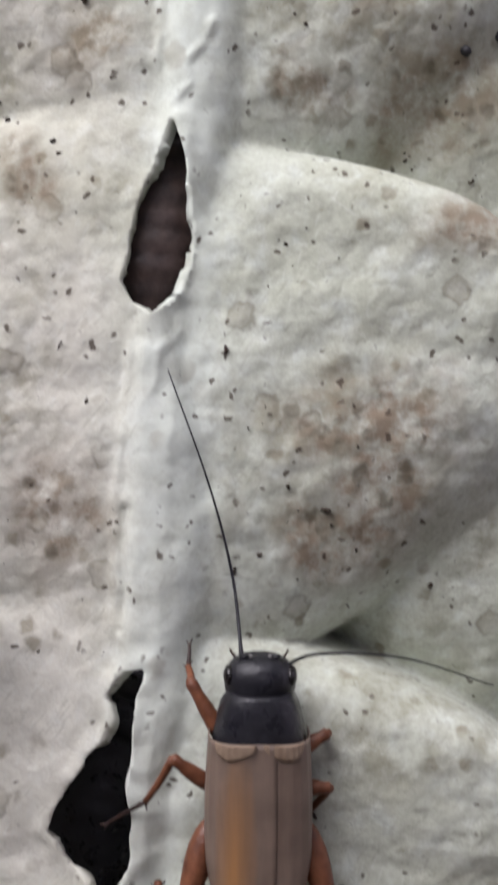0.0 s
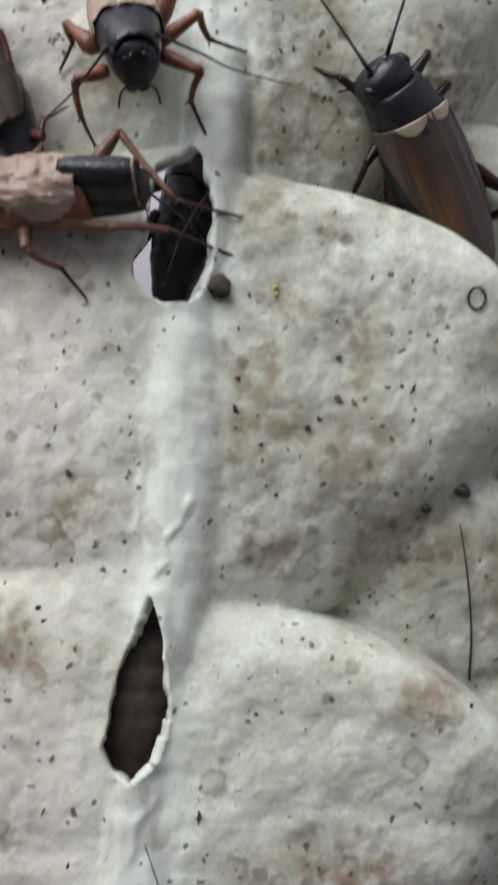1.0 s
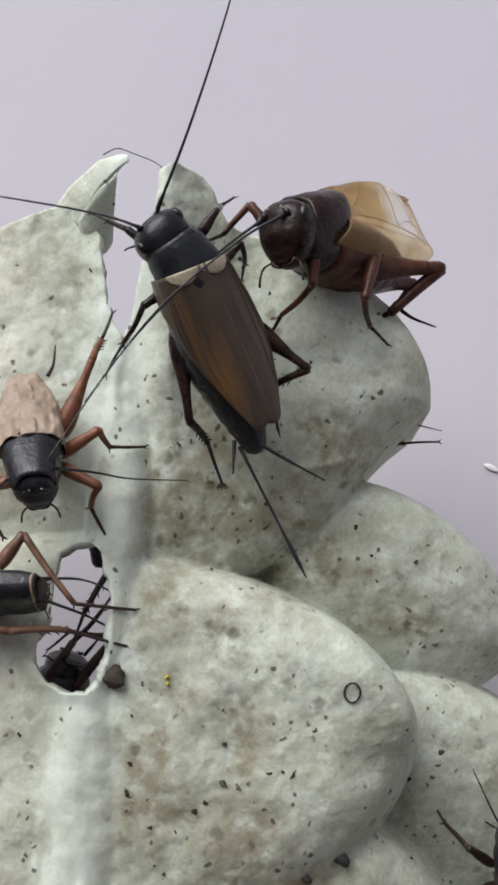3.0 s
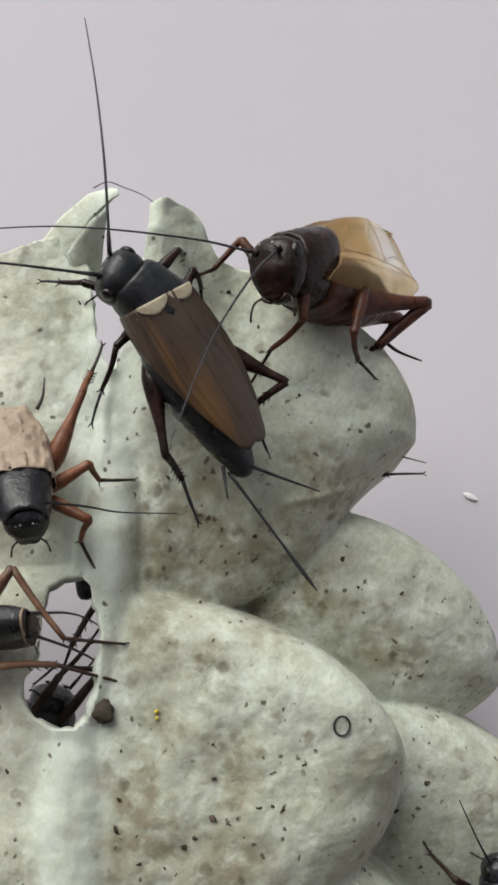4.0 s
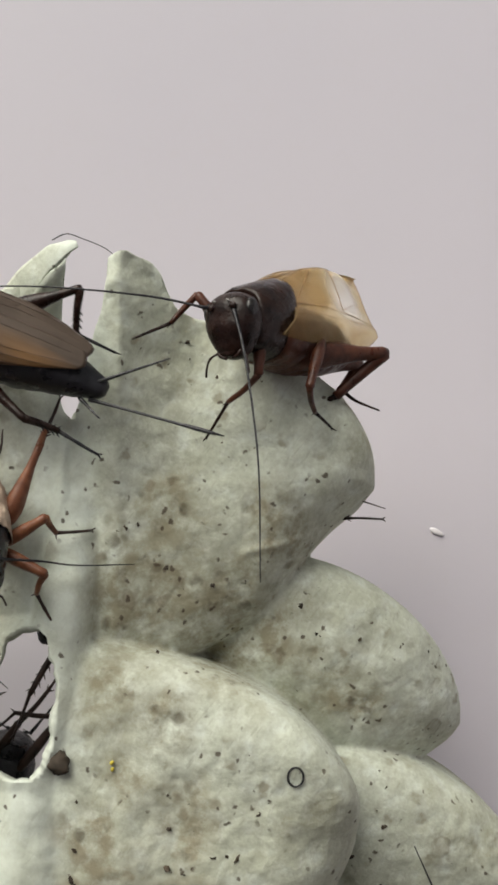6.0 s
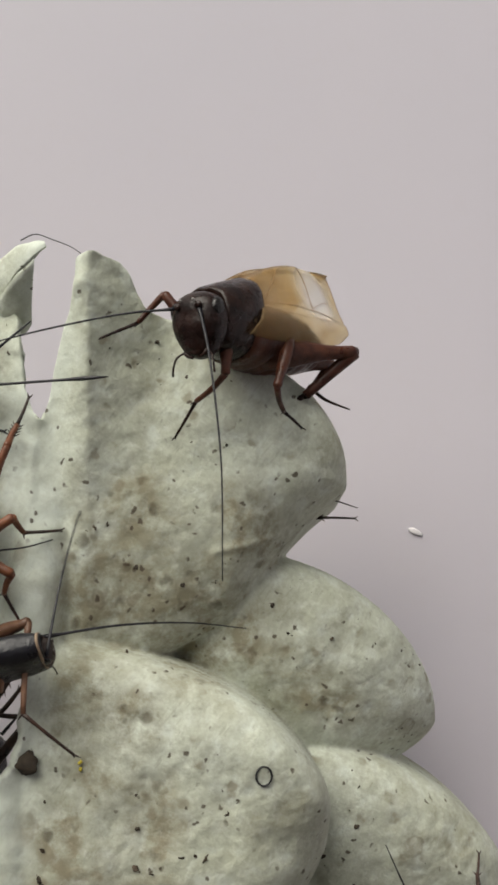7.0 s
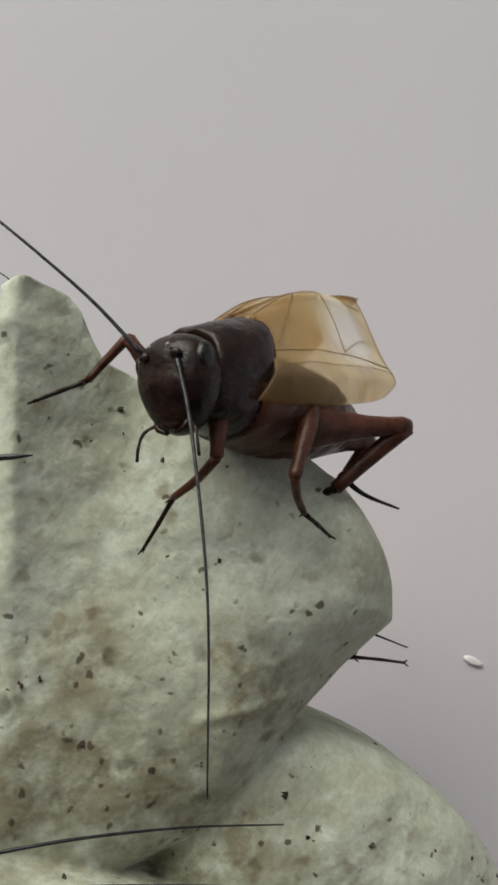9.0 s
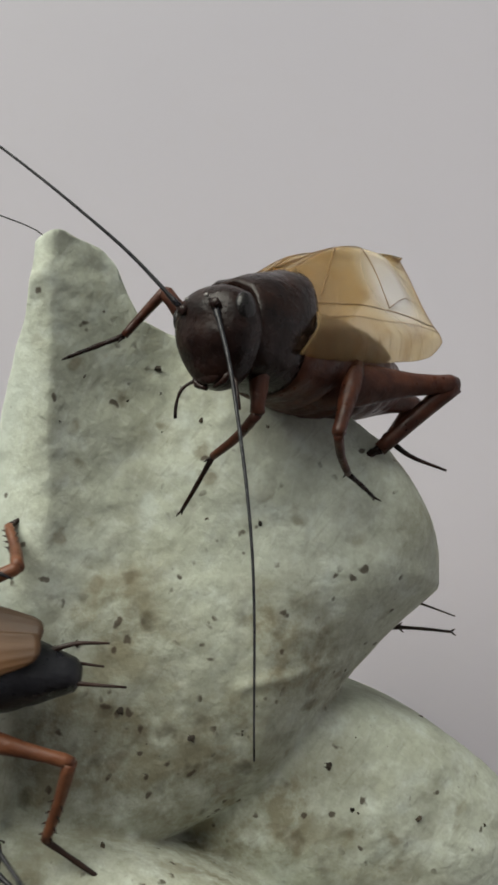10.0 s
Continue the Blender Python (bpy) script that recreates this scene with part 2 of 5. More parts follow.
def tray_depth(x, z):
    base = 0.12 + (4.5 - z) * 0.055
    d = np.full_like(x, 9.0)
    # the row of cups beside the ridge, then the rows behind it
    for side, rows in ((1, RIGHT), (-1, LEFT)):
        for reach, top, droop, bottom, lift, front in rows:
            d = smin(d, cup(x, z, side, reach, top, droop, bottom, lift, front, 0.05 if side > 0 else 0.03, (1.0 if top > 10 else 1.25) if side > 0 else 0.9, 1.25 if top > 10 and side > 0 else 3.0, 0.3 if top < 10 and side > 0 else 0.0), 0.12)
    back = np.full_like(x, 9.0)
    for cx, cz, w, h, front in BEHIND:
        a, b = (x - cx) / w, (z - cz + 0.3 * (x - cx)) / h
        p = np.where(b > 0, 2.0, 1.3)
        r = (np.abs(a) ** p + np.abs(b) ** p) ** (1 / p)
        q = np.minimum(r, 1)
        back = smin(back, front + 0.42 * (cz - z) + 0.9 * (1 - (1 - q**2.6) ** (1 / 2)) + 14.0 * np.maximum(r - 1, 0), 0.15)
    d = smin(d, back, 0.22)
    # a prong left standing beside the torn slot
    d = smin(d, -0.68 + 0.70 * np.maximum(x - 0.75, 0) + 1.2 * np.maximum(x - 1.3, 0) ** 2 + 2.5 * np.maximum(0.75 - x, 0) ** 2 + 0.28 * np.maximum(9.9 - z, 0), 0.35)
    # the ridge, a narrow rounded spine
    rx, w = spine_x(z), spine_w(z)
    away = np.where(x > rx, (x - rx) / 1.25, (rx - x) * 1.12) / w
    spine = base - 0.24 + 0.10 * away**2 + 0.26 * np.minimum(away, 2.2) ** 4 + 0.35 * np.clip(z - 6.6, 0, 3)
    return np.where(z < 10.6, smin(d, spine, 0.26), d)


def torn(x, z, rows):
    """Above 0 outside a torn hole, below 0 inside it; rows of height, left edge and right edge, from the lowest up."""
    zs, left, right = zip(*rows)
    return np.maximum(np.maximum(np.interp(z, zs, left) - x, x - np.interp(z, zs, right)), np.maximum(z - zs[-1], zs[0] - z))


UPPER_HOLE = [(4.44, -0.40, -0.10), (4.55, -0.56, 0.02), (4.77, -0.70, 0.11), (4.97, -0.64, 0.15), (5.27, -0.54, 0.17), (5.45, -0.52, 0.16), (5.70, -0.51, 0.12), (5.97, -0.47, 0.03), (6.05, -0.30, -0.08)]
MIDDLE_HOLE = [(-0.27, -0.72, -0.68), (-0.10, -0.90, -0.45), (0.06, -0.98, -0.37), (0.30, -0.93, -0.30), (0.55, -0.89, -0.28), (0.80, -0.80, -0.32), (1.16, -0.66, -0.39), (1.40, -0.58, -0.43), (1.56, -0.52, -0.46)]
LOWER_HOLE = [(-5.60, -1.10, -1.00), (-5.31, -1.24, -0.95), (-5.07, -1.49, -0.90), (-4.86, -1.65, -0.88), (-4.66, -1.62, -0.88), (-4.40, -1.43, -0.89), (-4.05, -1.16, -0.90), (-3.89, -1.07, -0.91), (-3.69, -1.12, -0.87), (-3.52, -1.07, -0.78), (-3.43, -1.0, -0.76)]
SLOT = [(8.45, 0.16, 0.22), (8.85, -0.03, 0.29), (9.22, -0.05, 0.39), (9.62, -0.11, 0.52), (9.92, -0.27, 0.58), (10.16, -0.45, 0.60), (11.0, -0.55, 0.64)]


def grid_noise(x, z, scale, seed):
    flat = [noise.noise(Vector((a * scale, b * scale, seed))) for a, b in zip(x.ravel(), z.ravel())]
    return np.array(flat).reshape(x.shape)


def keep_tray(x, z, y):
    ragged = 0.05 * grid_noise(x, z, 3.0, 7.7) + 0.014 * grid_noise(x, z, 8.0, 1.3)
    k = np.where(x > 1.4, 2.9, 2.3) - y
    for rows in (UPPER_HOLE, MIDDLE_HOLE, LOWER_HOLE, SLOT):
        k = np.minimum(k, torn(x, z, rows) + (0.7 if rows is not LOWER_HOLE else 1.3) * ragged)
    top_left = np.interp(x, (-5.4, -3.0, -1.97, -1.32, -0.32, 0.1), (7.5, 8.74, 9.34, 9.74, 10.13, 10.06))
    top_right = np.interp(x, (0.55, 0.8, 1.08, 1.17, 1.28, 1.38, 1.6, 2.0, 2.4, 3.3, 5.0), (10.18, 10.27, 10.22, 10.12, 9.92, 9.75, 9.72, 9.70, 9.52, 8.95, 7.8))
    k = np.minimum(k, np.where(x < 0.3, top_left, top_right) - z + 1.2 * ragged)
    return k


def line_distance(x, z, points):
    """How far each place lies from a line of points on the tray's face."""
    best = np.full_like(x, 9.0)
    for (ax, az), (bx, bz) in zip(points, points[1:]):
        t = np.clip(((x - ax) * (bx - ax) + (z - az) * (bz - az)) / ((bx - ax) ** 2 + (bz - az) ** 2), 0, 1)
        best = np.minimum(best, np.hypot(x - ax - t * (bx - ax), z - az - t * (bz - az)))
    return best


# folds (height, width, points) and the crisp step along the ridge's left side (height of the tray, place of the step)
FOLDS = [(0.034, 0.035, [(-0.10, 2.46), (-0.20, 2.24), (-0.36, 2.09), (-0.32, 1.88), (-0.51, 1.70)]), (-0.07, 0.030, [(-0.93, -2.0), (-0.96, -2.4), (-0.94, -2.7), (-1.0, -3.1)]),
         (0.035, 0.045, [(3.80, 7.40), (3.2, 7.22), (2.6, 7.02), (2.25, 6.95)]), (0.025, 0.040, [(3.70, 7.25), (3.1, 7.02), (2.7, 6.82)]), (0.03, 0.04, [(-0.45, -0.42), (-0.62, -0.62), (-0.66, -0.95)]),
         (0.035, 0.04, [(-0.10, 8.35), (0.10, 8.10), (0.08, 7.80), (0.16, 7.55)])]
STEPS = [((-3.4, -2.0, -0.5, -0.3), (-1.17, -1.08, -0.93, -0.90)), ((1.7, 2.2, 3.75, 4.3), (-0.62, -0.69, -0.51, -0.50))]


def sheet(name, xs, zs, depth, keep, lumps):
    """A heightfield, clipped where keep falls under 0, as a bmesh in centimetres."""
    X, Z = np.meshgrid(xs, zs)
    Y = depth(X, Z)
    K = keep(X, Z, Y)
    Y = np.minimum(Y, 3.4)
    # torn edges stand up a little as a lip
    Y = Y - 0.045 * np.exp(-((np.clip(K, 0, 1) / 0.13) ** 2)) * (0.7 + 0.8 * grid_noise(X, Z, 5.0, 21.0)) * (Y < 1.2)
    calm = 1 - 0.3 * np.exp(-(((X - spine_x(Z)) / 0.45) ** 2))
    Y = Y + lumps * calm * (0.05 * grid_noise(X, Z, 1.7, 2.0) + 0.018 * grid_noise(X, Z, 4.0, 4.0) + 0.010 * grid_noise(X, Z, 8.0, 6.0) + 0.005 * grid_noise(X, Z, 15.0, 9.0))
    for high, wide, points in FOLDS:
        Y = Y - high * np.exp(-((line_distance(X, Z, points) / wide) ** 2)) * (0.85 + 0.25 * grid_noise(X, Z, 6.0, 3.0))
    for zs, edge in STEPS:
        beyond = X - np.interp(Z, zs, edge) + 0.03 * grid_noise(X, Z, 4.0, 17.0)
        Y = Y - 0.06 * np.clip(beyond / 0.06, 0, 1) * np.exp(-np.maximum(beyond, 0) / 0.35) * np.clip((Z - zs[0]) / 0.3, 0, 1) * np.clip((zs[-1] - Z) / 0.3, 0, 1)
    # wrinkles across the worn ridge
    Y = Y + lumps * 0.022 * np.exp(-(((X - spine_x(Z)) / 0.32) ** 2)) * grid_noise(X, Z * 0.6, 4.0, 13.0)
    n, m = X.shape
    verts = [Vector(p) for p in np.stack([X, Y, Z], -1).reshape(-1, 3)]
    kk = K.ravel()
    faces, cuts = [], {}

    def cut(a, b):
        key = (min(a, b), max(a, b))
        if key not in cuts:
            t = kk[a] / (kk[a] - kk[b])
            cuts[key] = len(verts)
            verts.append(verts[a].lerp(verts[b], t))
        return cuts[key]

    for j in range(n - 1):
        for i in range(m - 1):
            q = (j * m + i, j * m + i + 1, (j + 1) * m + i + 1, (j + 1) * m + i)
            inside = [kk[v] > 0 for v in q]
            if all(inside):
                faces.append(q)
            elif any(inside):
                ring = []
                for a, b in zip(q, q[1:] + q[:1]):
                    if kk[a] > 0:
                        ring.append(a)
                    if (kk[a] > 0) != (kk[b] > 0):
                        ring.append(cut(a, b))
                if len(ring) > 2:
                    faces.append(tuple(ring))
    used = sorted({v for f in faces for v in f})
    at = {v: k for k, v in enumerate(used)}
    me = bpy.data.meshes.new(name)
    me.from_pydata([verts[v] * CM for v in used], [], [[at[v] for v in f] for f in faces])
    me.polygons.foreach_set("use_smooth", [True] * len(me.polygons))
    return me


egg_tray = tagged(new("egg_tray"), "grey-green moulded pulp egg tray, stained, torn holes along its ridge", "egg tray")
egg_tray.matrix_world = BASE
STEP = 0.034
me = sheet("shell", np.arange(-5.4, 6.6, STEP), np.arange(-9.0, 10.9, STEP), tray_depth, keep_tray, 1.0)
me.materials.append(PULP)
shell = new("shell", me)
shell.parent = egg_tray
s = shell.modifiers.new("thickness", "SOLIDIFY")
s.thickness, s.offset = 0.12 * CM, -1.0


def ribbon(upper, lower, across=10):
    """A thin torn piece of pulp between two lines of points, bulging a little between them."""
    bm = bmesh.new()
    rows = []
    for p, q in zip(smooth_line(upper, 6), smooth_line(lower, 6)):
        row = []
        for j in range(across + 1):
            c = j / across
            v = p.lerp(q, c) + Vector((0, -0.02 * math.sin(math.pi * c), 0))
            row.append(bm.verts.new(v + Vector((0.0, 0.035 * noise.noise(v * 4), 0.02 * noise.noise(v * 5 + Vector((4, 4, 4)))))))
        rows.append(row)
    for a, b in zip(rows, rows[1:]):
        for j in range(across):
            bm.faces.new((a[j], b[j], b[j + 1], a[j + 1]))
    bmesh.ops.recalc_face_normals(bm, faces=bm.faces)
    bmesh.ops.solidify(bm, geom=bm.faces[:], thickness=0.07)
    return bm


link("torn_flap", ribbon([(-0.95, 0.20, 9.80), (-0.66, 0.10, 10.10), (-0.45, -0.16, 10.25), (-0.15, -0.40, 10.39), (0.10, -0.53, 10.45), (0.22, -0.56, 10.44)],
                         [(-0.80, 0.20, 9.50), (-0.50, 0.12, 9.70), (-0.30, -0.16, 9.88), (-0.10, -0.44, 10.09), (0.10, -0.58, 10.24), (0.25, -0.60, 10.35)]), PULP, egg_tray, "torn corner of pulp curled forward")
link("torn_edge", ribbon([(-0.36, -0.02, 9.86), (-0.12, -0.38, 10.08), (0.10, -0.54, 10.25)], [(-0.30, 0.20, 9.60), (-0.14, 0.26, 9.58), (-0.04, 0.20, 9.72)], 8), PULP, egg_tray, "inner side of the torn corner")


# ---- crickets: materials ----
def chitin(name, dark, light, rough=0.35, grain=600, gloss=0.42):
    n = Nodes(name)
    base = n.mix(n.ramp(n.noise(grain, 4), 0.35, 0.7), dark, light)
    base = n.mix(n.mul(n.ramp(n.noise(140, 3, w=2.0), 0.45, 0.75), 0.5), base, dark)
    return n.done(base, n.ramp(n.noise(700, 4), 0.3, 0.7, rough - 0.10, rough + 0.24), n.mul(n.noise(1500, 4), n.noise(500, 2, w=3.0), "ADD"), 0.5, 0.0002, Specular_IOR_Level=gloss)


def smoky_wing(name, middle, glow, spots, edge):
    """Dark translucent forewing: one soft colour with a glow of amber at set places (centimetres, in the cricket's space), and faint veins."""
    n = Nodes(name)
    m = n.add("Mapping", {"Vector": n.coord, "Scale": (0.10, 1.0, 0.6)})
    streak, cloud = n.noise(800, 3, 0.5, coord=m.outputs[0]), n.noise(330, 3)
    base = n.mix(n.ramp(cloud, 0.3, 0.7), middle, tuple(c * 1.45 for c in middle))
    base = n.mix(n.mul(n.ramp(streak, 0.5, 0.7), 0.35), base, edge)
    total = None
    for x, y, along, across in spots:
        d = n.add("VectorMath", {0: n.add("VectorMath", {0: n.coord, 1: (x * CM, y * CM, 0)}, operation="SUBTRACT").outputs[0], 1: (1 / (along * CM), 1 / (across * CM), 0)}, operation="MULTIPLY").outputs[0]
        d = n.add("VectorMath", {0: d}, operation="LENGTH").outputs["Value"]
        one = n.ramp(n.mul(d, n.ramp(streak, 0.3, 0.7, -0.18, 0.18), "ADD"), 1.15, 0.15)
        total = one if total is None else n.mul(total, one, "MAXIMUM")
    base = n.mix(n.mul(total, 0.9), base, glow)
    return n.done(base, n.ramp(cloud, 0.3, 0.7, 0.34, 0.5), n.mul(streak, n.mul(cloud, 0.6), "ADD"), 0.3, 0.00015, Specular_IOR_Level=0.4)


def creased_wing(name, dark, light):
    """Pale, soft, crumpled wing membrane."""
    n = Nodes(name)
    cloud, crease = n.noise(260, 4, 0.6), n.noise(480, 3, 0.6, w=2.0)
    base = n.mix(n.ramp(cloud, 0.34, 0.66), dark, light)
    base = n.mix(n.mul(n.ramp(crease, 0.52, 0.66), 0.25), base, tuple(c * 0.55 for c in dark))
    base = n.mix(n.mul(n.ramp(n.noise(1300, 3), 0.55, 0.7), 0.3), base, tuple(min(c * 1.25, 0.9) for c in light))
    return n.done(base, n.ramp(cloud, 0.3, 0.7, 0.38, 0.6), n.mul(crease, n.mul(cloud, 1.0), "ADD"), 0.7, 0.0005, Specular_IOR_Level=0.4)


def clear_wing(name):
    """Golden see-through wing with one clear whitish field on its upper side."""
    n = Nodes(name)
    cloud = n.noise(230, 3)
    base = n.mix(n.ramp(cloud, 0.35, 0.65), (0.87, 0.72, 0.44), (0.93, 0.83, 0.60))
    sep = n.add("SeparateXYZ", {0: n.coord})
    side = n.add("CombineXYZ", {0: sep.outputs["X"], 1: n.add("Math", {0: sep.outputs["Y"]}, operation="ABSOLUTE").outputs[0], 2: sep.outputs["Z"]}).outputs[0]
    d = n.add("VectorMath", {0: side, 1: (-0.74 * CM, 0.42 * CM, 0.82 * CM)}, operation="DISTANCE").outputs["Value"]
    window = n.ramp(n.mul(d, n.mul(cloud, 0.0016), "ADD"), 0.0060, 0.0026)
    base = n.mix(n.mul(n.ramp(sep.outputs["X"], -0.005, 0.002), 0.55), base, (0.46, 0.27, 0.11))
    base = n.mix(n.mul(n.ramp(n.noise(170, 3, w=7.0), 0.46, 0.62), 0.3), base, (0.60, 0.41, 0.19))
    base = n.mix(n.mul(n.ramp(n.noise(420, 3, w=4.0), 0.52, 0.68), 0.35), base, (0.56, 0.36, 0.15))
    # the clear field's milky sheen is put into its colour as near white
    base = n.mix(window, base, (0.95, 0.92, 0.88))
    return n.done(base, 0.26, n.noise(600, 3), 0.3, 0.0002, Transmission_Weight=n.ramp(window, 0.0, 1.0, 0.84, 0.55), IOR=1.08, Specular_IOR_Level=0.6)


BLACK = chitin("black_chitin", (0.009, 0.009, 0.012), (0.022, 0.022, 0.027), 0.29)
BLUE_BLACK = chitin("blue_black_chitin", (0.0095, 0.0105, 0.0125), (0.021, 0.0225, 0.026), 0.34, gloss=0.36)
BROWN_BLACK = chitin("brown_black_chitin", (0.010, 0.0055, 0.005), (0.032, 0.015, 0.011), 0.20, gloss=0.24)
RED_BROWN = chitin("red_brown_chitin", (0.040, 0.012, 0.007), (0.105, 0.035, 0.018), 0.34, gloss=0.32)
ORANGE = chitin("orange_brown_chitin", (0.11, 0.038, 0.018), (0.24, 0.092, 0.044), 0.38)
LEG_TAN = chitin("tan_leg_chitin", (0.10, 0.048, 0.028), (0.21, 0.11, 0.066), 0.4)
DARK_LEG = chitin("dark_leg_chitin", (0.018, 0.010, 0.008), (0.056, 0.027, 0.019), 0.36)
EYE = chitin("eye", (0.006, 0.005, 0.005), (0.014, 0.012, 0.011), 0.22)
GLINT = chitin("ocellus", (0.20, 0.19, 0.18), (0.34, 0.33, 0.32), 0.2)
TAN_PATCH = chitin("tan_patch", (0.24, 0.17, 0.115), (0.34, 0.26, 0.19), 0.5)
CREAM = chitin("cream_patch", (0.34, 0.295, 0.20), (0.50, 0.45, 0.34), 0.5)
WING_BROWN = smoky_wing("brown_wing", (0.045, 0.034, 0.027), (0.065, 0.040, 0.020), [(-0.6, 0.1, 0.5, 0.2)], (0.02, 0.014, 0.010))
WING_UMBER = smoky_wing("umber_wing", (0.058, 0.036, 0.024), (0.15, 0.072, 0.027), [(-0.7, 0.0, 0.7, 0.25)], (0.05, 0.03, 0.02))
WING_FAWN = smoky_wing("fawn_wing", (0.165, 0.122, 0.094), (0.40, 0.20, 0.075), [(-0.7, 0.20, 1.1, 0.17)], (0.10, 0.065, 0.048))
DUSK = chitin("dusky_chitin", (0.030, 0.019, 0.016), (0.075, 0.048, 0.040), 0.5)
WING_SMOKE = smoky_wing("smoky_wing", (0.057, 0.040, 0.029), (0.165, 0.085, 0.030), [(-0.75, 0.16, 0.60, 0.22), (-0.15, 0.30, 0.6, 0.05)], (0.030, 0.019, 0.013))
WING_GOLD = clear_wing("golden_wing")
VEIN_GOLD = chitin("amber_vein", (0.17, 0.095, 0.04), (0.32, 0.19, 0.08), 0.4)
VEIN_DARK = chitin("dark_vein", (0.034, 0.022, 0.015), (0.075, 0.046, 0.030), 0.4)
WING_PALE = creased_wing("pale_wing", (0.24, 0.178, 0.132), (0.37, 0.285, 0.218))


# ---- crickets: shapes ----
def tube(bm, points, radii, n=8):
    """A round limb through points; radii as many as points, or two that are blended along it."""
    pts = [Vector(p) for p in points]
    if len(radii) == 2 and len(pts) != 2:
        radii = [radii[0] + (radii[1] - radii[0]) * i / (len(pts) - 1) for i in range(len(pts))]
    side, rings = None, []
    for i, p in enumerate(pts):
        ahead = (pts[min(i + 1, len(pts) - 1)] - pts[max(i - 1, 0)]).normalized()
        side = ahead.orthogonal() if side is None else side - ahead * side.dot(ahead)
        side.normalize()
        other = ahead.cross(side)
        rings.append([bm.verts.new(p + (side * math.cos(a) + other * math.sin(a)) * radii[i]) for a in (2 * math.pi * k / n for k in range(n))])
    for a, b in zip(rings, rings[1:]):
        for k in range(n):
            bm.faces.new((a[k], a[(k + 1) % n], b[(k + 1) % n], b[k]))
    bm.faces.new(rings[0][::-1])
    bm.faces.new(rings[-1])


def loft(bm, rings, n=24):
    """Rings of (x, z, half width, half height, squareness) along the body, closed at both ends."""
    made = []
    for x, z, w, h, e in rings:
        ring = []
        for k in range(n):
            a = 2 * math.pi * k / n
            c, s = math.cos(a), math.sin(a)
            ring.append(bm.verts.new((x, w * math.copysign(abs(c) ** (2 / e), c), z + h * math.copysign(abs(s) ** (2 / e), s))))
        made.append(ring)
    for a, b in zip(made, made[1:]):
        for k in range(n):
            bm.faces.new((a[k], b[k], b[(k + 1) % n], a[(k + 1) % n]))
    bm.faces.new(made[0])
    bm.faces.new(made[-1][::-1])
    bmesh.ops.recalc_face_normals(bm, faces=bm.faces)


def ball(bm, centre, radii, u=18, v=12):
    m = Matrix.Translation(centre) @ Matrix.Diagonal((*radii, 1))
    bmesh.ops.create_uvsphere(bm, u_segments=u, v_segments=v, radius=1, matrix=m)


def head_mesh(s):
    """A cricket's head: a boxy dome, broad between the eyes, with a flat upright face that narrows a little to the mouth."""
    bm = bmesh.new()
    ball(bm, (0, 0, 0), (1, 1, 1), 32, 24)
    for v in bm.verts:
        x, y, z = [math.copysign(abs(c) ** 0.86, c) for c in v.co]
        low = max(-z, 0)
        w = 1 - 0.14 * low**1.6
        if x > 0:
            x *= 0.90 + 0.10 * min(abs(z), 1)
        v.co = Vector((x * (0.094 - 0.010 * low) - 0.006 * low, y * 0.115 * w, z * (0.108 + 0.042 * low))) * s
        # a furrow across the brow, sunk sockets of the antennae, a groove over the mouth
        v.co.x -= 0.010 * s * max(x, 0) * math.exp(-(((z - 0.05) / 0.12) ** 2)) * max(0, 1 - abs(y))
        v.co.x -= 0.006 * s * max(x, 0) * math.exp(-(((abs(y) - 0.46) ** 2 + (z - 0.30) ** 2) / 0.03))
        v.co.x -= 0.012 * s * max(x, 0) * math.exp(-(((z + 0.62) / 0.08) ** 2)) * max(0, 1 - abs(y))
    bmesh.ops.translate(bm, verts=bm.verts, vec=Vector((0.342, 0, -0.008)) * s)
    return bm


def pronotum_mesh(s, wide=1.0, back=0.0, taper=0.0, hump=0.0, front=0.0, vee=0.0, rear=0.0):
    """The shield behind the head: wide scales it, back and front lengthen it, taper narrows its front, hump lifts its rear."""
    bm = bmesh.new()
    rows = [(0.300, 0.10, 0.10), (0.318, 0.116, 0.118), (0.316, 0.125, 0.127), (0.305, 0.132, 0.132), (0.275, 0.144, 0.138), (0.21, 0.150, 0.143), (0.165, 0.152, 0.145), (0.148, 0.149, 0.142), (0.145, 0.14, 0.133), (0.155, 0.12, 0.11)]
    rings = []
    for x, w, h in rows:
        t = min(max((0.318 - x) / 0.173, 0), 1)
        rings.append(((x - back * t + front * (1 - t)) * s, (0.004 + 0.5 * hump * t) * s, w * s * wide * (1 - taper * (1 - t)) * (1 - rear * t**2), (h + 0.5 * hump * t) * s, 2.5))
    loft(bm, rings, 36)
    for v in bm.verts:
        y = v.co.y / s
        # the hind margin is wavy, the side flaps are drawn down, with a shallow line down the middle and flat dents
        if v.co.x < (0.2 - back) * s and v.co.z > 0:
            v.co.x += 0.016 * s * math.cos(y * 42) * (1 - abs(y) / 0.16) * (0 if vee else 1) - vee * s * math.exp(-((y / 0.035) ** 2))
        if v.co.z < 0:
            v.co.y *= 0.93
        if v.co.z > 0:
            v.co.z -= 0.006 * s * math.exp(-((y / 0.012) ** 2)) + 0.004 * s * math.exp(-(((abs(y) - 0.06) / 0.025) ** 2))
        v.co += v.co.normalized() * 0.006 * s * noise.noise(v.co * 6)
    return bm


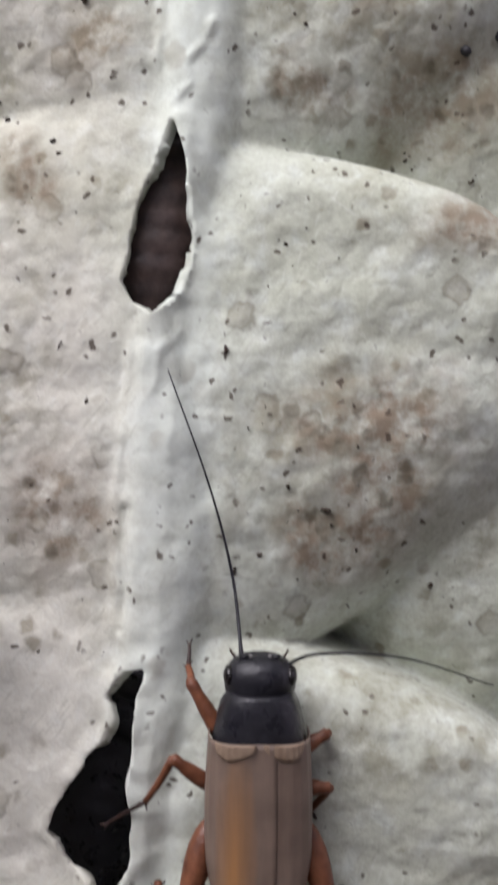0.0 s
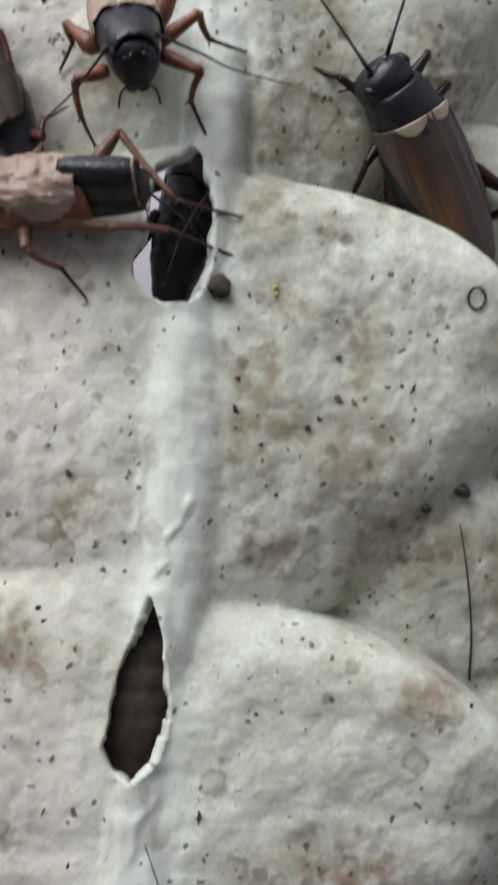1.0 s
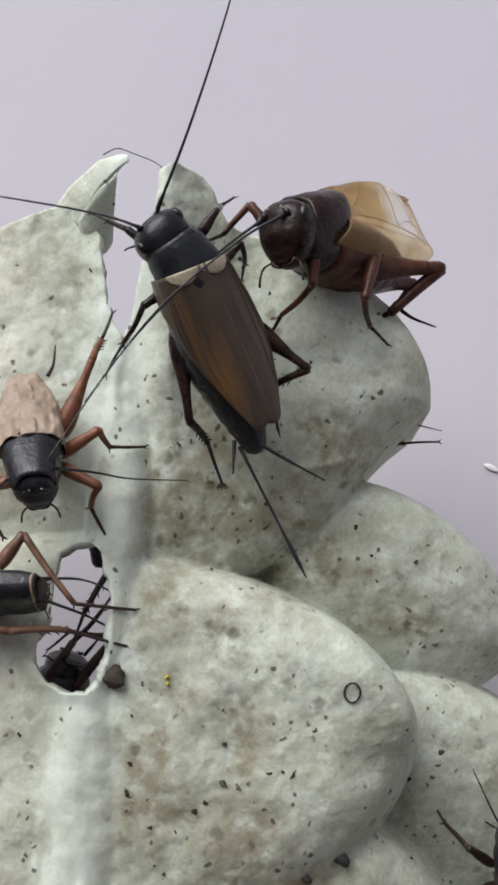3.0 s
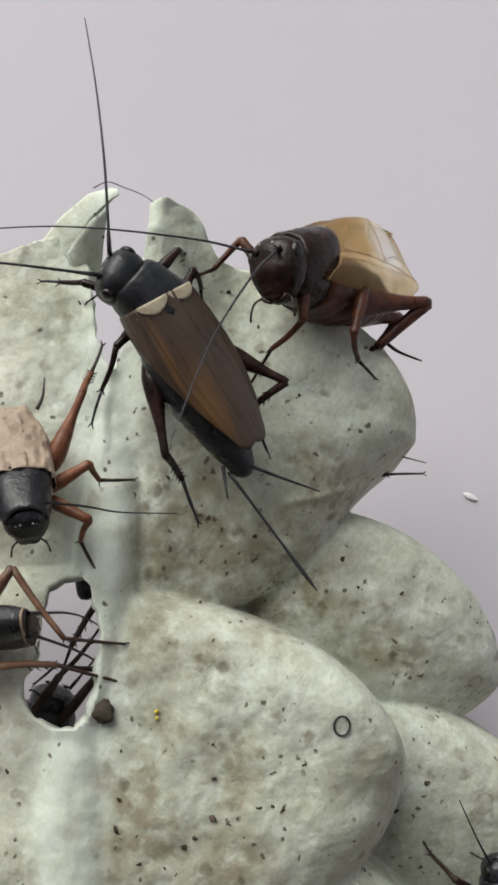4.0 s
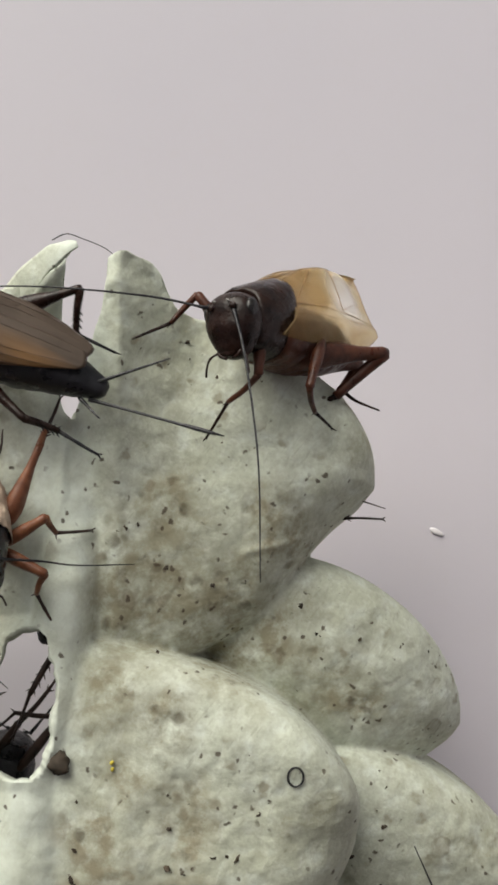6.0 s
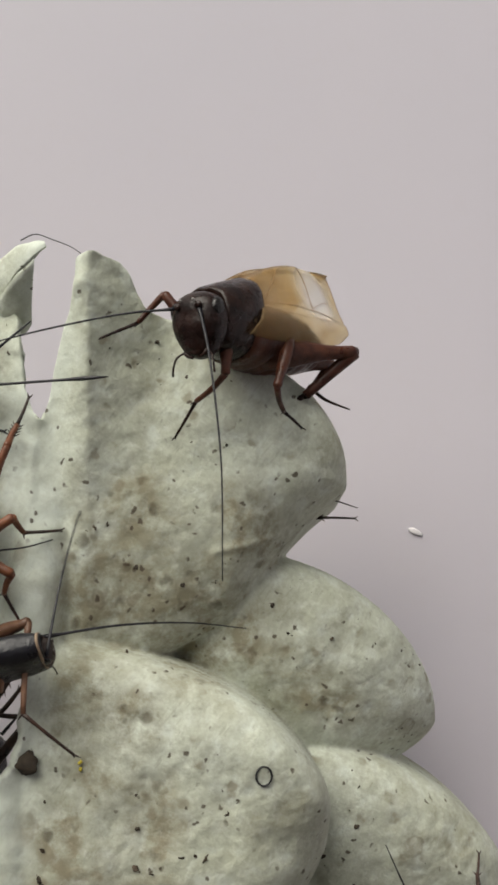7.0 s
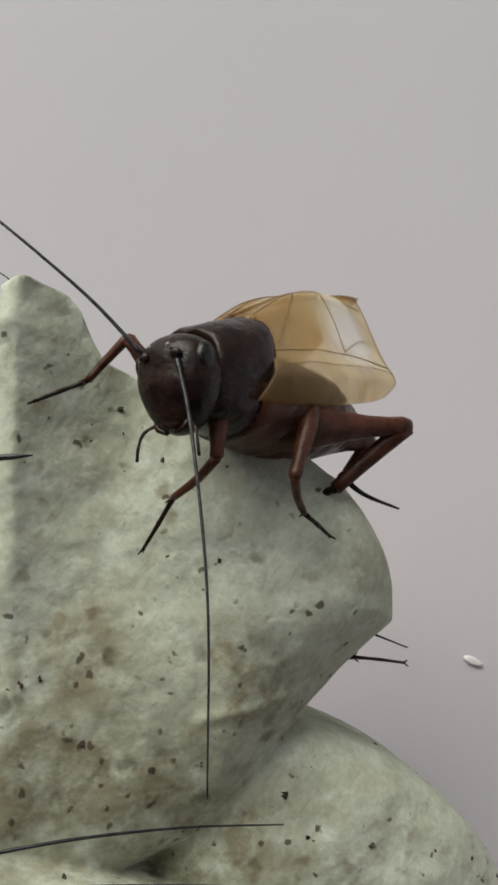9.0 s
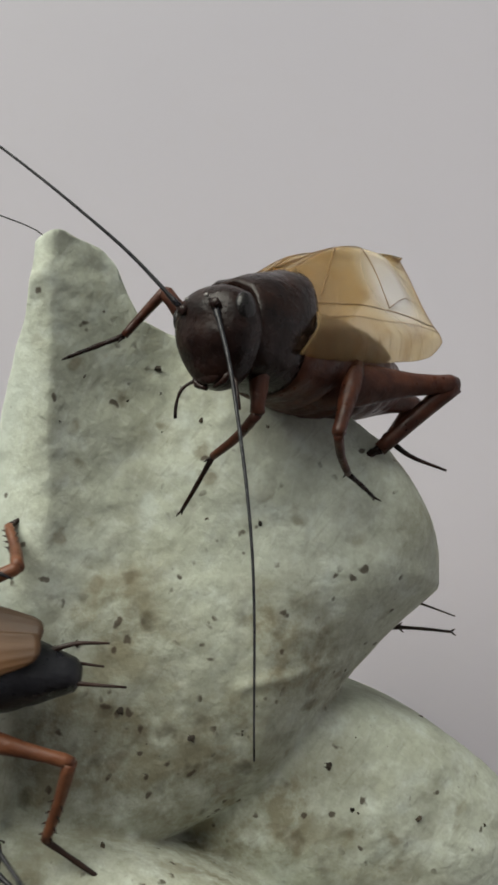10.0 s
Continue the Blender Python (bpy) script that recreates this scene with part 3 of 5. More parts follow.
def abdomen_mesh(s, plump=1.0, tail=1.0):
    bm = bmesh.new()
    rings = []
    for i in range(46):
        t = i / 45
        x = 0.17 - 0.78 * tail * t
        w = (0.128 + 0.022 * math.sin(min(t * 1.5, 1) * math.pi)) * (1 - 0.72 * max(t - 0.55, 0) ** 1.4 / 0.45**1.4) * plump
        seg = 0.5 + 0.5 * math.cos((t * 10) * 2 * math.pi)
        w *= 1 - 0.035 * seg**4
        if i in (0, 45):
            w *= 0.6
        rings.append((x * s, (-0.02 + 0.02 * t) * s, w * s, w * 0.86 * s, 2.2))
    loft(bm, rings, 24)
    return bm


def wing_point(s, side, u, v, length=0.52, width=0.142, height=0.142, square=2.6, raised=0.0, down=1.75, proud=0.0, flare=0.0, peak=0.25, slant=0.40, shear=0.0, crumple=0.0, taper=0.22, waist=0.0, start=0.185, bare=0.0, skew=0.0):
    """A point of a forewing: u from its base to its tip, v from the back's middle line over the fold and down the flank."""
    a = math.pi / 2 + 0.16 - (down * (1 - (bare if side > 0 else 0.4 * bare) * u) + 0.16) * v
    tip = length * (1 - slant * (v - peak) ** 2) if not shear else length * (1 - shear * max(peak - v, 0) - 0.6 * max(v - peak, 0) ** 2)
    x = start - u * tip
    swell = 1 + flare * math.sin(math.pi * min(u * 0.9, 1)) - 0.34 * max(u - 0.6, 0) ** 2 / 0.16
    c, q = math.cos(a), math.sin(a)
    swell *= 1 - waist * max(1 - u / 0.35, 0)
    y = width * swell * math.copysign(abs(c) ** (2 / square), c)
    z = height * (1 - taper * u) * (1 - waist * max(1 - u / 0.35, 0)) * math.copysign(abs(q) ** (2 / square), q)
    grow = 1 + proud + 0.006 * math.sin(v * 44) + (0.02 if side > 0 else 0.0)
    p = Vector((x, y * side * grow - skew * u**1.5, z * grow + 0.008))
    if crumple:
        p += Vector((0, 0, 1)) * crumple * (noise.noise(Vector((u * 5, v * 4, side * 3.0))) + 0.6 * noise.noise(Vector((u * 11, v * 9, side * 7.0))))
    if raised:
        hinge = Vector((0.18, 0, 0.06))
        p = hinge + Matrix.Rotation(radians(raised), 3, "Y") @ (p - hinge)
    return p * s


def wing_mesh(s, side, u0=0.0, u1=1.0, lobed=False, **shape):
    """One forewing: it lies over the back from the middle line and folds down the flank. side +1 is the left one."""
    bm = bmesh.new()
    nu, nv = max(5, int(36 * (u1 - u0))), 28
    grid = []
    for i in range(nu + 1):
        row = []
        for j in range(nv + 1):
            v = 0.17 + 0.83 * j / nv if lobed else j / nv
            edge = 0.2 + 0.8 * abs(math.sin(math.pi * j / nv)) ** 0.5 if lobed else 1.0
            row.append(bm.verts.new(wing_point(s, side, (u0 + (u1 - u0) * i / nu) * edge, v, **shape)))
        grid.append(row)
    for a, b in zip(grid, grid[1:]):
        for j in range(nv):
            f = (a[j], a[j + 1], b[j + 1], b[j])
            bm.faces.new(f if side > 0 else f[::-1])
    bmesh.ops.recalc_face_normals(bm, faces=bm.faces)
    bmesh.ops.solidify(bm, geom=bm.faces[:], thickness=0.004 * s)
    return bm


RAISED = [[(0.40, -0.04, 0.60), (-0.55, -0.06, 1.10), (-1.62, -0.02, 1.50)], [(0.40, 0.20, 0.52), (-0.52, 0.24, 1.00), (-1.44, 0.27, 1.03)], [(0.32, 0.38, 0.28), (-0.46, 0.48, 0.50), (-1.24, 0.55, 0.60)],
          [(0.40, 0.42, 0.06), (-0.40, 0.52, 0.27), (-1.27, 0.57, 0.46)], [(0.50, 0.40, -0.17), (-0.36, 0.48, 0.02), (-1.22, 0.53, 0.33)]]


def raised_point(side, u, v, proud=0.0):
    """A point of a wing held up in song: a flat upper field, a sharp fold along the side and an upright flank; u base to tip, v middle line to lower edge."""
    rows = []
    for a, b, c in RAISED:
        a, b, c = Vector(a), Vector(b), Vector(c)
        rows.append(a * (1 - u) * (1 - 2 * u) + b * 4 * u * (1 - u) + c * u * (2 * u - 1))
    k = min(int(v * 4), 3)
    p = rows[k].lerp(rows[k + 1], v * 4 - k)
    # each field bulges a little between its edges
    lift = math.sin(math.pi * min(v * 2, 1)) * 0.10 * math.sin(math.pi * min(u * 0.9 + 0.1, 1))
    p += Vector((0, 0.35, 0.9)) * lift + Vector((0, 1, 0)) * 0.05 * math.sin(math.pi * max(v * 2 - 1, 0))
    p += Vector((0, 0.4, 0.9)) * (0.03 * noise.noise(Vector((u * 4, v * 4, 2.0))) + proud + (0.015 if side < 0 else 0.0))
    return Vector((p.x, p.y * side, p.z))


def raised_wing(side):
    bm = bmesh.new()
    grid = [[bm.verts.new(raised_point(side, i / 30, j / 32)) for j in range(33)] for i in range(31)]
    for a, b in zip(grid, grid[1:]):
        for j in range(32):
            bm.faces.new((a[j], a[j + 1], b[j + 1], b[j]))
    bmesh.ops.recalc_face_normals(bm, faces=bm.faces)
    bmesh.ops.solidify(bm, geom=bm.faces[:], thickness=0.010)
    return bm


SONG_VEINS = [([(0.02, 0.5), (0.5, 0.5), (1.0, 0.5)], 0.014), ([(0.36, 0.14), (0.22, 0.30), (0.06, 0.46)], 0.016), ([(0.36, 0.14), (0.50, 0.30), (0.58, 0.49)], 0.012), ([(0.04, 0.10), (0.36, 0.14), (0.66, 0.11), (0.99, 0.10)], 0.014),
              ([(0.03, 0.22), (0.22, 0.20), (0.36, 0.14)], 0.012), ([(1.0, 0.0), (0.995, 0.25), (1.0, 0.5), (0.995, 0.75), (1.0, 1.0)], 0.012), ([(0.58, 0.49), (0.8, 0.40), (0.99, 0.36)], 0.008),
              ([(0.05, 0.02), (0.5, 0.01), (1.0, 0.01)], 0.014), ([(0.05, 0.66), (0.5, 0.62), (1.0, 0.60)], 0.009)] + [([(0.30 + 0.09 * k, 0.62), (0.37 + 0.09 * k, 0.8), (0.43 + 0.09 * k, 0.98)], 0.006) for k in range(6)]


VEINS = [[(0.02, 0.50), (0.35, 0.47), (0.7, 0.46), (0.99, 0.50)], [(0.02, 0.56), (0.35, 0.60), (0.7, 0.64), (0.98, 0.70)], [(0.05, 0.60), (0.4, 0.72), (0.75, 0.82), (0.97, 0.90)],
         [(0.05, 0.42), (0.3, 0.28), (0.55, 0.34), (0.9, 0.30)], [(0.05, 0.30), (0.22, 0.12), (0.5, 0.10), (0.9, 0.12)], [(0.22, 0.12), (0.36, 0.24), (0.50, 0.42)]]


LEG_SIZES = {"foreleg": (0.068, 0.045, 0.036, 0.026, 0.019), "middle_leg": (0.068, 0.045, 0.036, 0.026, 0.019), "hind_leg": (0.112, 0.055, 0.048, 0.034, 0.022)}


def leg(root, kind, joints, femur_mat, tip_mat, thick=1.0, spines=False, slim=False):
    """Hip, knee, ankle and toe in the cricket's own space. The femur is the part; tibia and tarsus hang on it."""
    hip, knee, ankle, toe = [Vector(j) for j in joints]
    a, b, c, d, e = [r * thick for r in LEG_SIZES[kind]]
    bm = bmesh.new()
    k = knee - hip
    if kind == "hind_leg" and not slim:
        shape = (0.35, 0.8, 1.0, 0.98, 0.82, 0.62, 0.46, 0.40, 0.42, 0.30)
        tube(bm, [k * t for t in (-0.02, 0.08, 0.2, 0.32, 0.46, 0.6, 0.74, 0.88, 0.97, 1.02)], [a * q for q in shape], 14)
    else:
        tube(bm, [k * t for t in (-0.05, 0.1, 0.3, 0.55, 0.8, 0.97, 1.03)], [a * 0.7, a * 0.95, a, a * 0.9, b * 1.05, b * 1.1, b * 0.7], 10)
    part_ob = link(kind, bm, femur_mat, root)
    part_ob.location = hip * CM
    bm = bmesh.new()
    g = ankle - knee
    bend = g.orthogonal().normalized() * 0.02
    tube(bm, smooth_line([k, k + g * 0.5 + bend, k + g], 4), [c, d], 8)
    side = g.cross(Vector((0.3, 0.2, 0.9))).normalized()
    link("tibia", bm, femur_mat, part_ob)
    thorns = [(0.48 + 0.14 * i, sgn) for i in range(4) for sgn in (-1, 1)] if spines else [(1.0, -1), (1.0, 1)]
    for along, sgn in thorns:
        bm = bmesh.new()
        at = k + g * along
        reach = 0.065 if spines else 0.05
        tube(bm, [at, at + side * sgn * reach * 0.6 + g.normalized() * 0.03, at + side * sgn * reach + g.normalized() * 0.06], [0.014, 0.009, 0.003], 5)
        link("spine", bm, tip_mat, part_ob)
    bm = bmesh.new()
    t = toe - ankle
    tube(bm, smooth_line([k + g, k + g + t * 0.5 + side * 0.015, k + g + t + side * 0.02], 3), [e * 1.15, e, e * 0.85, e * 0.95, e * 0.8, e * 0.75, e * 0.7], 7)
    end = k + g + t + side * 0.02
    for sgn in (-1, 1):
        q = t.normalized()
        tube(bm, [end - q * 0.01, end + q * 0.025 + side * sgn * 0.022, end + q * 0.05 + side * sgn * 0.03 - g.normalized() * 0.004], [e * 0.55, e * 0.4, e * 0.15], 5)
    link("tarsus", bm, tip_mat, part_ob)
    return part_ob


def antenna(root, points, mat, thick=1.0):
    bm = bmesh.new()
    base = Vector(points[0])
    line = smooth_line([Vector(p) - base for p in points], 8)
    r = [(0.0175 - 0.0115 * i / (len(line) - 1)) * thick for i in range(len(line))]
    r[0] = r[1] = 0.024
    tube(bm, line, r, 6)
    ob = link("antenna", bm, mat, root)
    ob.location = base * CM
    return ob


def body_frame(o, f, u):
    """A cricket's pose in the tray's frame: o its middle, f where its head points, u its back."""
    f, u = Vector(f).normalized(), Vector(u)
    left = u.cross(f).normalized()
    m = Matrix((f, left, f.cross(left))).transposed().to_4x4()
    return Matrix.Translation(o) @ m


def in_metres(m):
    m = m.copy()
    m.translation *= CM
    return BASE @ m


def cricket(label, o, f, u, s, looks, legs, antennae=(), wing=None, rear=(), local=False, plump=1.0, haunch=1.0, vein_m=None, face_m=None, limb=1.0, tail=1.0, head_k=1.0, reach=0.0, shield=None, rim_m=None, group="crickets on the egg tray"):
    """looks: materials of head, pronotum, abdomen, wing, cream patch or None, femurs, leg tips. Legs, antennae and rear parts are given in the
    tray's frame, or in the cricket's own with local."""
    head_m, pron_m, belly_m, wing_m, patch_m, leg_m, tip_m = looks
    frame_m = body_frame(o, f, u)
    inv = Matrix() if local else frame_m.inverted()
    root = tagged(new("cricket"), label, "cricket", group)
    root.matrix_world = in_metres(frame_m)
    own = lambda pts: [inv @ Vector(p) for p in pts]
    neck = Vector((0.29, 0, 0.0)) * s
    set_head = lambda p: neck + (Vector(p) * s - neck) * head_k + Vector((reach, 0, 0)) * s

    def headed(bm):
        for v in bm.verts:
            v.co = set_head(v.co / s)
        return bm
    head = part("head", headed(head_mesh(s)), head_m, root)
    for side in (1, -1):
        bm = bmesh.new()
        ball(bm, Vector((0.362, 0.096 * side, 0.026)) * s, Vector((0.034, 0.021, 0.042)) * s)
        part("eye", headed(bm), EYE, head)
        bm = bmesh.new()
        ball(bm, Vector((0.424, 0.050 * side, 0.030)) * s, Vector((0.009, 0.016, 0.014)) * s, 12, 8)
        part("antenna_socket", headed(bm), head_m, head)
        bm = bmesh.new()
        line = [Vector(q) * s for q in ((0.362, 0.050 * side, -0.130), (0.378, 0.082 * side, -0.152), (0.384, 0.094 * side, -0.190), (0.382, 0.098 * side, -0.225))]
        tube(bm, smooth_line(line, 3), [0.015, 0.013, 0.011, 0.014, 0.012, 0.010, 0.012, 0.012, 0.013, 0.012], 7)
        part("palp", headed(bm), tip_m, head)
        bm = bmesh.new()
        tube(bm, smooth_line([Vector(q) * s for q in ((0.362, 0.050 * side, -0.125), (0.370, 0.042 * side, -0.145), (0.368, 0.012 * side, -0.158))], 3), [0.011 * s, 0.006 * s], 7)
        part("mandible", headed(bm), face_m or head_m, head)
        # a pale bead on each side of the brow paints in a glint
        bm = bmesh.new()
        ball(bm, Vector((0.430, 0.030 * side, 0.052)) * s, Vector((0.005, 0.0065, 0.0055)) * s, 10, 8)
        part("ocellus", headed(bm), GLINT, head, "pale bead, a painted glint on the brow")
    bm = bmesh.new()
    ball(bm, Vector((0.374, 0, -0.132)) * s, Vector((0.012, 0.036, 0.020)) * s, 16, 10)
    part("labrum", headed(bm), face_m or head_m, head)
    shield = shield or {}
    collar = part("pronotum", pronotum_mesh(s, **shield), pron_m, root)
    if rim_m:
        for x, grow in ((0.302 + shield.get("front", 0.0), 0.136),):
            t = min(max((0.318 - x) / 0.173, 0), 1)
            w = grow * shield.get("wide", 1.0) * (1 - shield.get("taper", 0.0) * (1 - t))
            ring = [Vector((x - shield.get("back", 0.0) * t, w * math.cos(q), 0.004 + grow * 0.97 * math.sin(q))) * s for q in (-0.5 + 4.14 * i / 24 for i in range(25))]
            bm = bmesh.new()
            tube(bm, ring, [0.008 * s] * 25, 6)
            part("rim", bm, rim_m, collar, "pale rim of the shield")
    part("abdomen", abdomen_mesh(s, plump, tail), belly_m, root)
    if wing == "raised":
        for side in (1, -1):
            w = part("wing", raised_wing(side), wing_m, root)
            for line, thick in SONG_VEINS:
                bm = bmesh.new()
                pts = smooth_line([(p, q, 0) for p, q in line], 7)
                tube(bm, [raised_point(side, min(max(p.x, 0), 1), min(max(p.y, 0), 1), 0.006) for p in pts], [thick * 0.32] * len(pts), 5)
                part("vein", bm, vein_m, w)
    elif wing is not None:
        for side in (-1, 1):
            w = part("wing", wing_mesh(s, side, **wing), wing_m, root)
            for line in VEINS if vein_m else ():
                bm = bmesh.new()
                tube(bm, smooth_line([wing_point(s, side, p, q, **{**wing, "proud": 0.004}) for p, q in line], 7), [0.004, 0.002], 6)
                part("vein", bm, vein_m, w)
            if patch_m:
                keys = {**wing, "u0": 0.0, "u1": 0.085, "proud": 0.025, "lobed": True}
                part("wing_base", wing_mesh(s, side, **{**keys, "down": 0.85}), patch_m, w, "cream patch at the wing's base")
    made = {"wing": [c for c in root.children if c.name.startswith("wing")]}
    for kind, joints in legs:
        made.setdefault(kind, []).append(leg(root, kind, own(joints), leg_m, tip_m, limb * max(s / 2.75, 0.95) * (haunch if kind == "hind_leg" else 1.0), kind == "hind_leg", haunch < 0.7))
    made["antenna"] = [antenna(root, own(a), BLACK) for a in antennae]
    for kind, pts, r in rear:
        bm = bmesh.new()
        q = own(pts)
        tube(bm, smooth_line(q, 6) if len(q) > 2 else [q[0].lerp(q[1], i / 10) for i in range(11)], r if isinstance(r, (list, tuple)) else [r, r * 0.35], 8)
        part(kind, bm, tip_m, root)
    return root, made


OVIPOSITOR = [0.028, 0.020, 0.018, 0.016, 0.016, 0.016, 0.016, 0.019, 0.027, 0.023, 0.005]

# ---- crickets ----
singer, singer_parts = cricket(
    "dark brown male cricket with raised golden wings on the tray's edge", (2.61, -0.34, 9.44), (-0.62, -0.78, -0.06), (-0.02, -0.10, 1.0), 2.72,
    (BROWN_BLACK, BROWN_BLACK, RED_BROWN, WING_GOLD, None, RED_BROWN, BROWN_BLACK),
    [("foreleg", [(1.92, -0.95, 9.30), (1.61, -0.95, 9.70), (1.32, -0.82, 9.40), (0.94, -0.92, 9.19)]),
     ("foreleg", [(2.30, -0.95, 9.18), (2.29, -0.95, 8.80), (1.98, -0.55, 8.58), (1.74, -0.25, 8.22)]),
     ("middle_leg", [(3.05, -0.50, 9.31), (2.88, -0.75, 8.72), (3.00, -0.35, 8.52), (3.22, -0.08, 8.39)]),
     ("hind_leg", [(2.54, -0.45, 9.18), (3.89, -0.10, 9.32), (3.30, 0.0, 8.80), (3.20, 0.05, 8.75)]),
     ("hind_leg", [(2.78, 0.20, 9.30), (3.74, 0.70, 9.38), (3.51, 0.60, 9.07), (3.32, 0.50, 8.86)])],
    wing="raised", reach=0.012, head_k=1.05, shield=dict(wide=1.04, back=0.03, hump=0.075, front=0.02, taper=0.08),
    rear=[("cercus", [(3.35, 0.1, 8.95), (3.55, 0.1, 8.78), (3.85, 0.1, 8.66)], 0.03)], haunch=1.6, limb=1.14, plump=1.15, vein_m=VEIN_GOLD, face_m=BROWN_BLACK)

def rolled(f, degrees):
    """The way a climbing cricket's back faces: out of the tray, rolled about its length f to show its left flank."""
    f = Vector(f).normalized()
    left = Vector((0.02, -1.0, -0.05)).cross(f).normalized()
    up = f.cross(left)
    return up * math.cos(radians(degrees)) - left * math.sin(radians(degrees))


W_SIZE = 2.65
W_START = ((1.52, -0.55, 7.94), (-0.354, -0.343, 0.870))
walker, walker_parts = cricket(
    "black female cricket with brown wings and a long ovipositor", W_START[0], W_START[1], rolled(W_START[1], 8), W_SIZE,
    (BLUE_BLACK, BLUE_BLACK, BLACK, WING_SMOKE, CREAM, BROWN_BLACK, BLACK),
    [("foreleg", [(1.12, -0.62, 8.48), (0.68, -0.62, 8.78), (0.47, -0.45, 8.92), (0.26, -0.40, 8.99)]),
     ("middle_leg", [(1.17, -0.50, 8.22), (0.90, -0.52, 7.96), (0.72, -0.10, 7.65), (0.59, 0.0, 7.29)]),
     ("hind_leg", [(1.22, -0.40, 7.85), (1.26, -0.25, 6.80), (1.44, 0.10, 6.60), (1.58, 0.25, 6.14)]),
     ("hind_leg", [(1.93, -0.38, 7.90), (2.66, -0.42, 7.37), (2.28, -0.10, 7.22), (2.41, 0.05, 6.75)]),
     ("middle_leg", [(1.66, -0.50, 8.45), (1.90, -0.55, 8.72), (1.98, -0.20, 8.62), (1.99, -0.04, 8.50)]),
     ("foreleg", [(1.48, -0.65, 8.75), (1.70, -0.70, 8.95), (1.80, -0.25, 9.15), (1.96, -0.05, 9.28)])],
    wing=dict(length=0.70, width=0.172, height=0.150, waist=0.10, flare=0.05, slant=0.8, bare=0.36, skew=0.045, taper=0.30), shield=dict(wide=0.97, taper=0.14, vee=0.03, back=0.03), plump=1.06, tail=1.02, haunch=1.08, vein_m=VEIN_DARK,
    rear=[("ovipositor", [(1.90, -0.02, 6.56), (2.60, 0.02, 5.12)], OVIPOSITOR),
          ("cercus", [(1.98, -0.10, 6.66), (2.42, -0.15, 6.38), (2.82, -0.14, 6.16)], 0.026), ("cercus", [(1.84, -0.08, 6.62), (1.82, -0.10, 6.25)], 0.026)])
for base in ((0.430, 0.05, 0.045), (0.430, -0.05, 0.045)):
    b = Vector(base) * W_SIZE
    walker_parts["antenna"].append(antenna(walker, [b, b + Vector((0.9, 0, 0.10)), b + Vector((1.8, 0, 0.06)), b + Vector((2.7, 0, -0.10))], BLACK))

down_cricket, down_parts = cricket(
    "dark-headed cricket with orange legs and short pale wings, head down", (-0.72, -0.57, 7.14), (0.20, -0.572, -0.795), (0.0, -0.80, 0.56), 2.1,
    (BLACK, BLACK, ORANGE, WING_PALE, None, ORANGE, DARK_LEG),
    [("foreleg", [(-0.42, -0.55, 6.86), (0.03, -0.62, 6.63), (-0.08, -0.40, 6.43), (0.10, -0.22, 6.12)]),
     ("middle_leg", [(-0.45, -0.45, 6.98), (0.01, -0.62, 7.24), (0.10, -0.38, 7.10), (0.47, -0.02, 7.18)]),
     ("hind_leg", [(-0.45, -0.40, 7.17), (-0.10, -0.55, 8.03), (-0.02, -0.40, 8.31), (0.07, -0.35, 8.65)]),
     ("foreleg", [(-0.90, -0.50, 6.70), (-1.23, -0.45, 6.63), (-1.20, -0.20, 6.36), (-1.06, -0.05, 6.13)]),
     ("hind_leg", [(-1.02, -0.35, 6.99), (-1.35, -0.30, 7.31), (-1.32, -0.05, 7.25), (-1.47, 0.10, 7.05)])],
    antennae=[[(-0.42, -1.10, 6.76), (0.0, -0.75, 6.76), (0.35, -0.45, 6.74), (0.96, -0.05, 6.78)], [(-0.82, -1.05, 6.66), (-1.23, -0.5, 6.48), (-1.59, -0.1, 6.38)]],
    wing=dict(length=0.52, width=0.165, height=0.140, crumple=0.020, slant=0.9, taper=0.30, start=0.12), limb=1.2, haunch=0.86, tail=0.66, head_k=0.98, reach=-0.02, shield=dict(wide=1.03, back=0.06, taper=0.22, front=0.05), rear=[("cercus", [(-0.62, -0.3, 7.90), (-0.56, -0.3, 8.05), (-0.55, -0.28, 8.27)], 0.026)])

side_cricket, side_parts = cricket(
    "cricket with crumpled pale wings beside the torn hole", (-1.44, -0.42, 5.48), (0.985, -0.10, 0.03), (0.0, -0.88, 0.45), 2.27,
    (DUSK, BLACK, ORANGE, WING_PALE, None, LEG_TAN, DARK_LEG),
    [("foreleg", [(-1.05, -0.30, 5.80), (-0.80, -0.35, 6.14), (-0.22, -0.40, 5.40), (0.41, -0.10, 5.35)]),
     ("hind_leg", [(-1.52, -0.40, 5.22), (-0.89, -0.45, 5.11), (-0.28, -0.33, 5.12), (0.33, -0.06, 4.96)]),
     ("middle_leg", [(-1.72, -0.33, 5.26), (-1.68, -0.45, 4.89), (-1.38, -0.21, 4.78), (-1.16, -0.06, 4.54)]),
     ("hind_leg", [(-1.95, -0.30, 5.29), (-2.38, -0.41, 5.01), (-2.24, -0.20, 4.79), (-2.20, -0.02, 4.55)])],
    wing=dict(length=0.46, width=0.150, height=0.146, crumple=0.030, slant=0.6, start=0.13, waist=0.22), limb=1.22, haunch=0.85, head_k=0.62, reach=0.055, shield=dict(wide=0.95, back=0.10, taper=0.50, front=0.075, rear=0.72, hump=0.02), rim_m=TAN_PATCH)
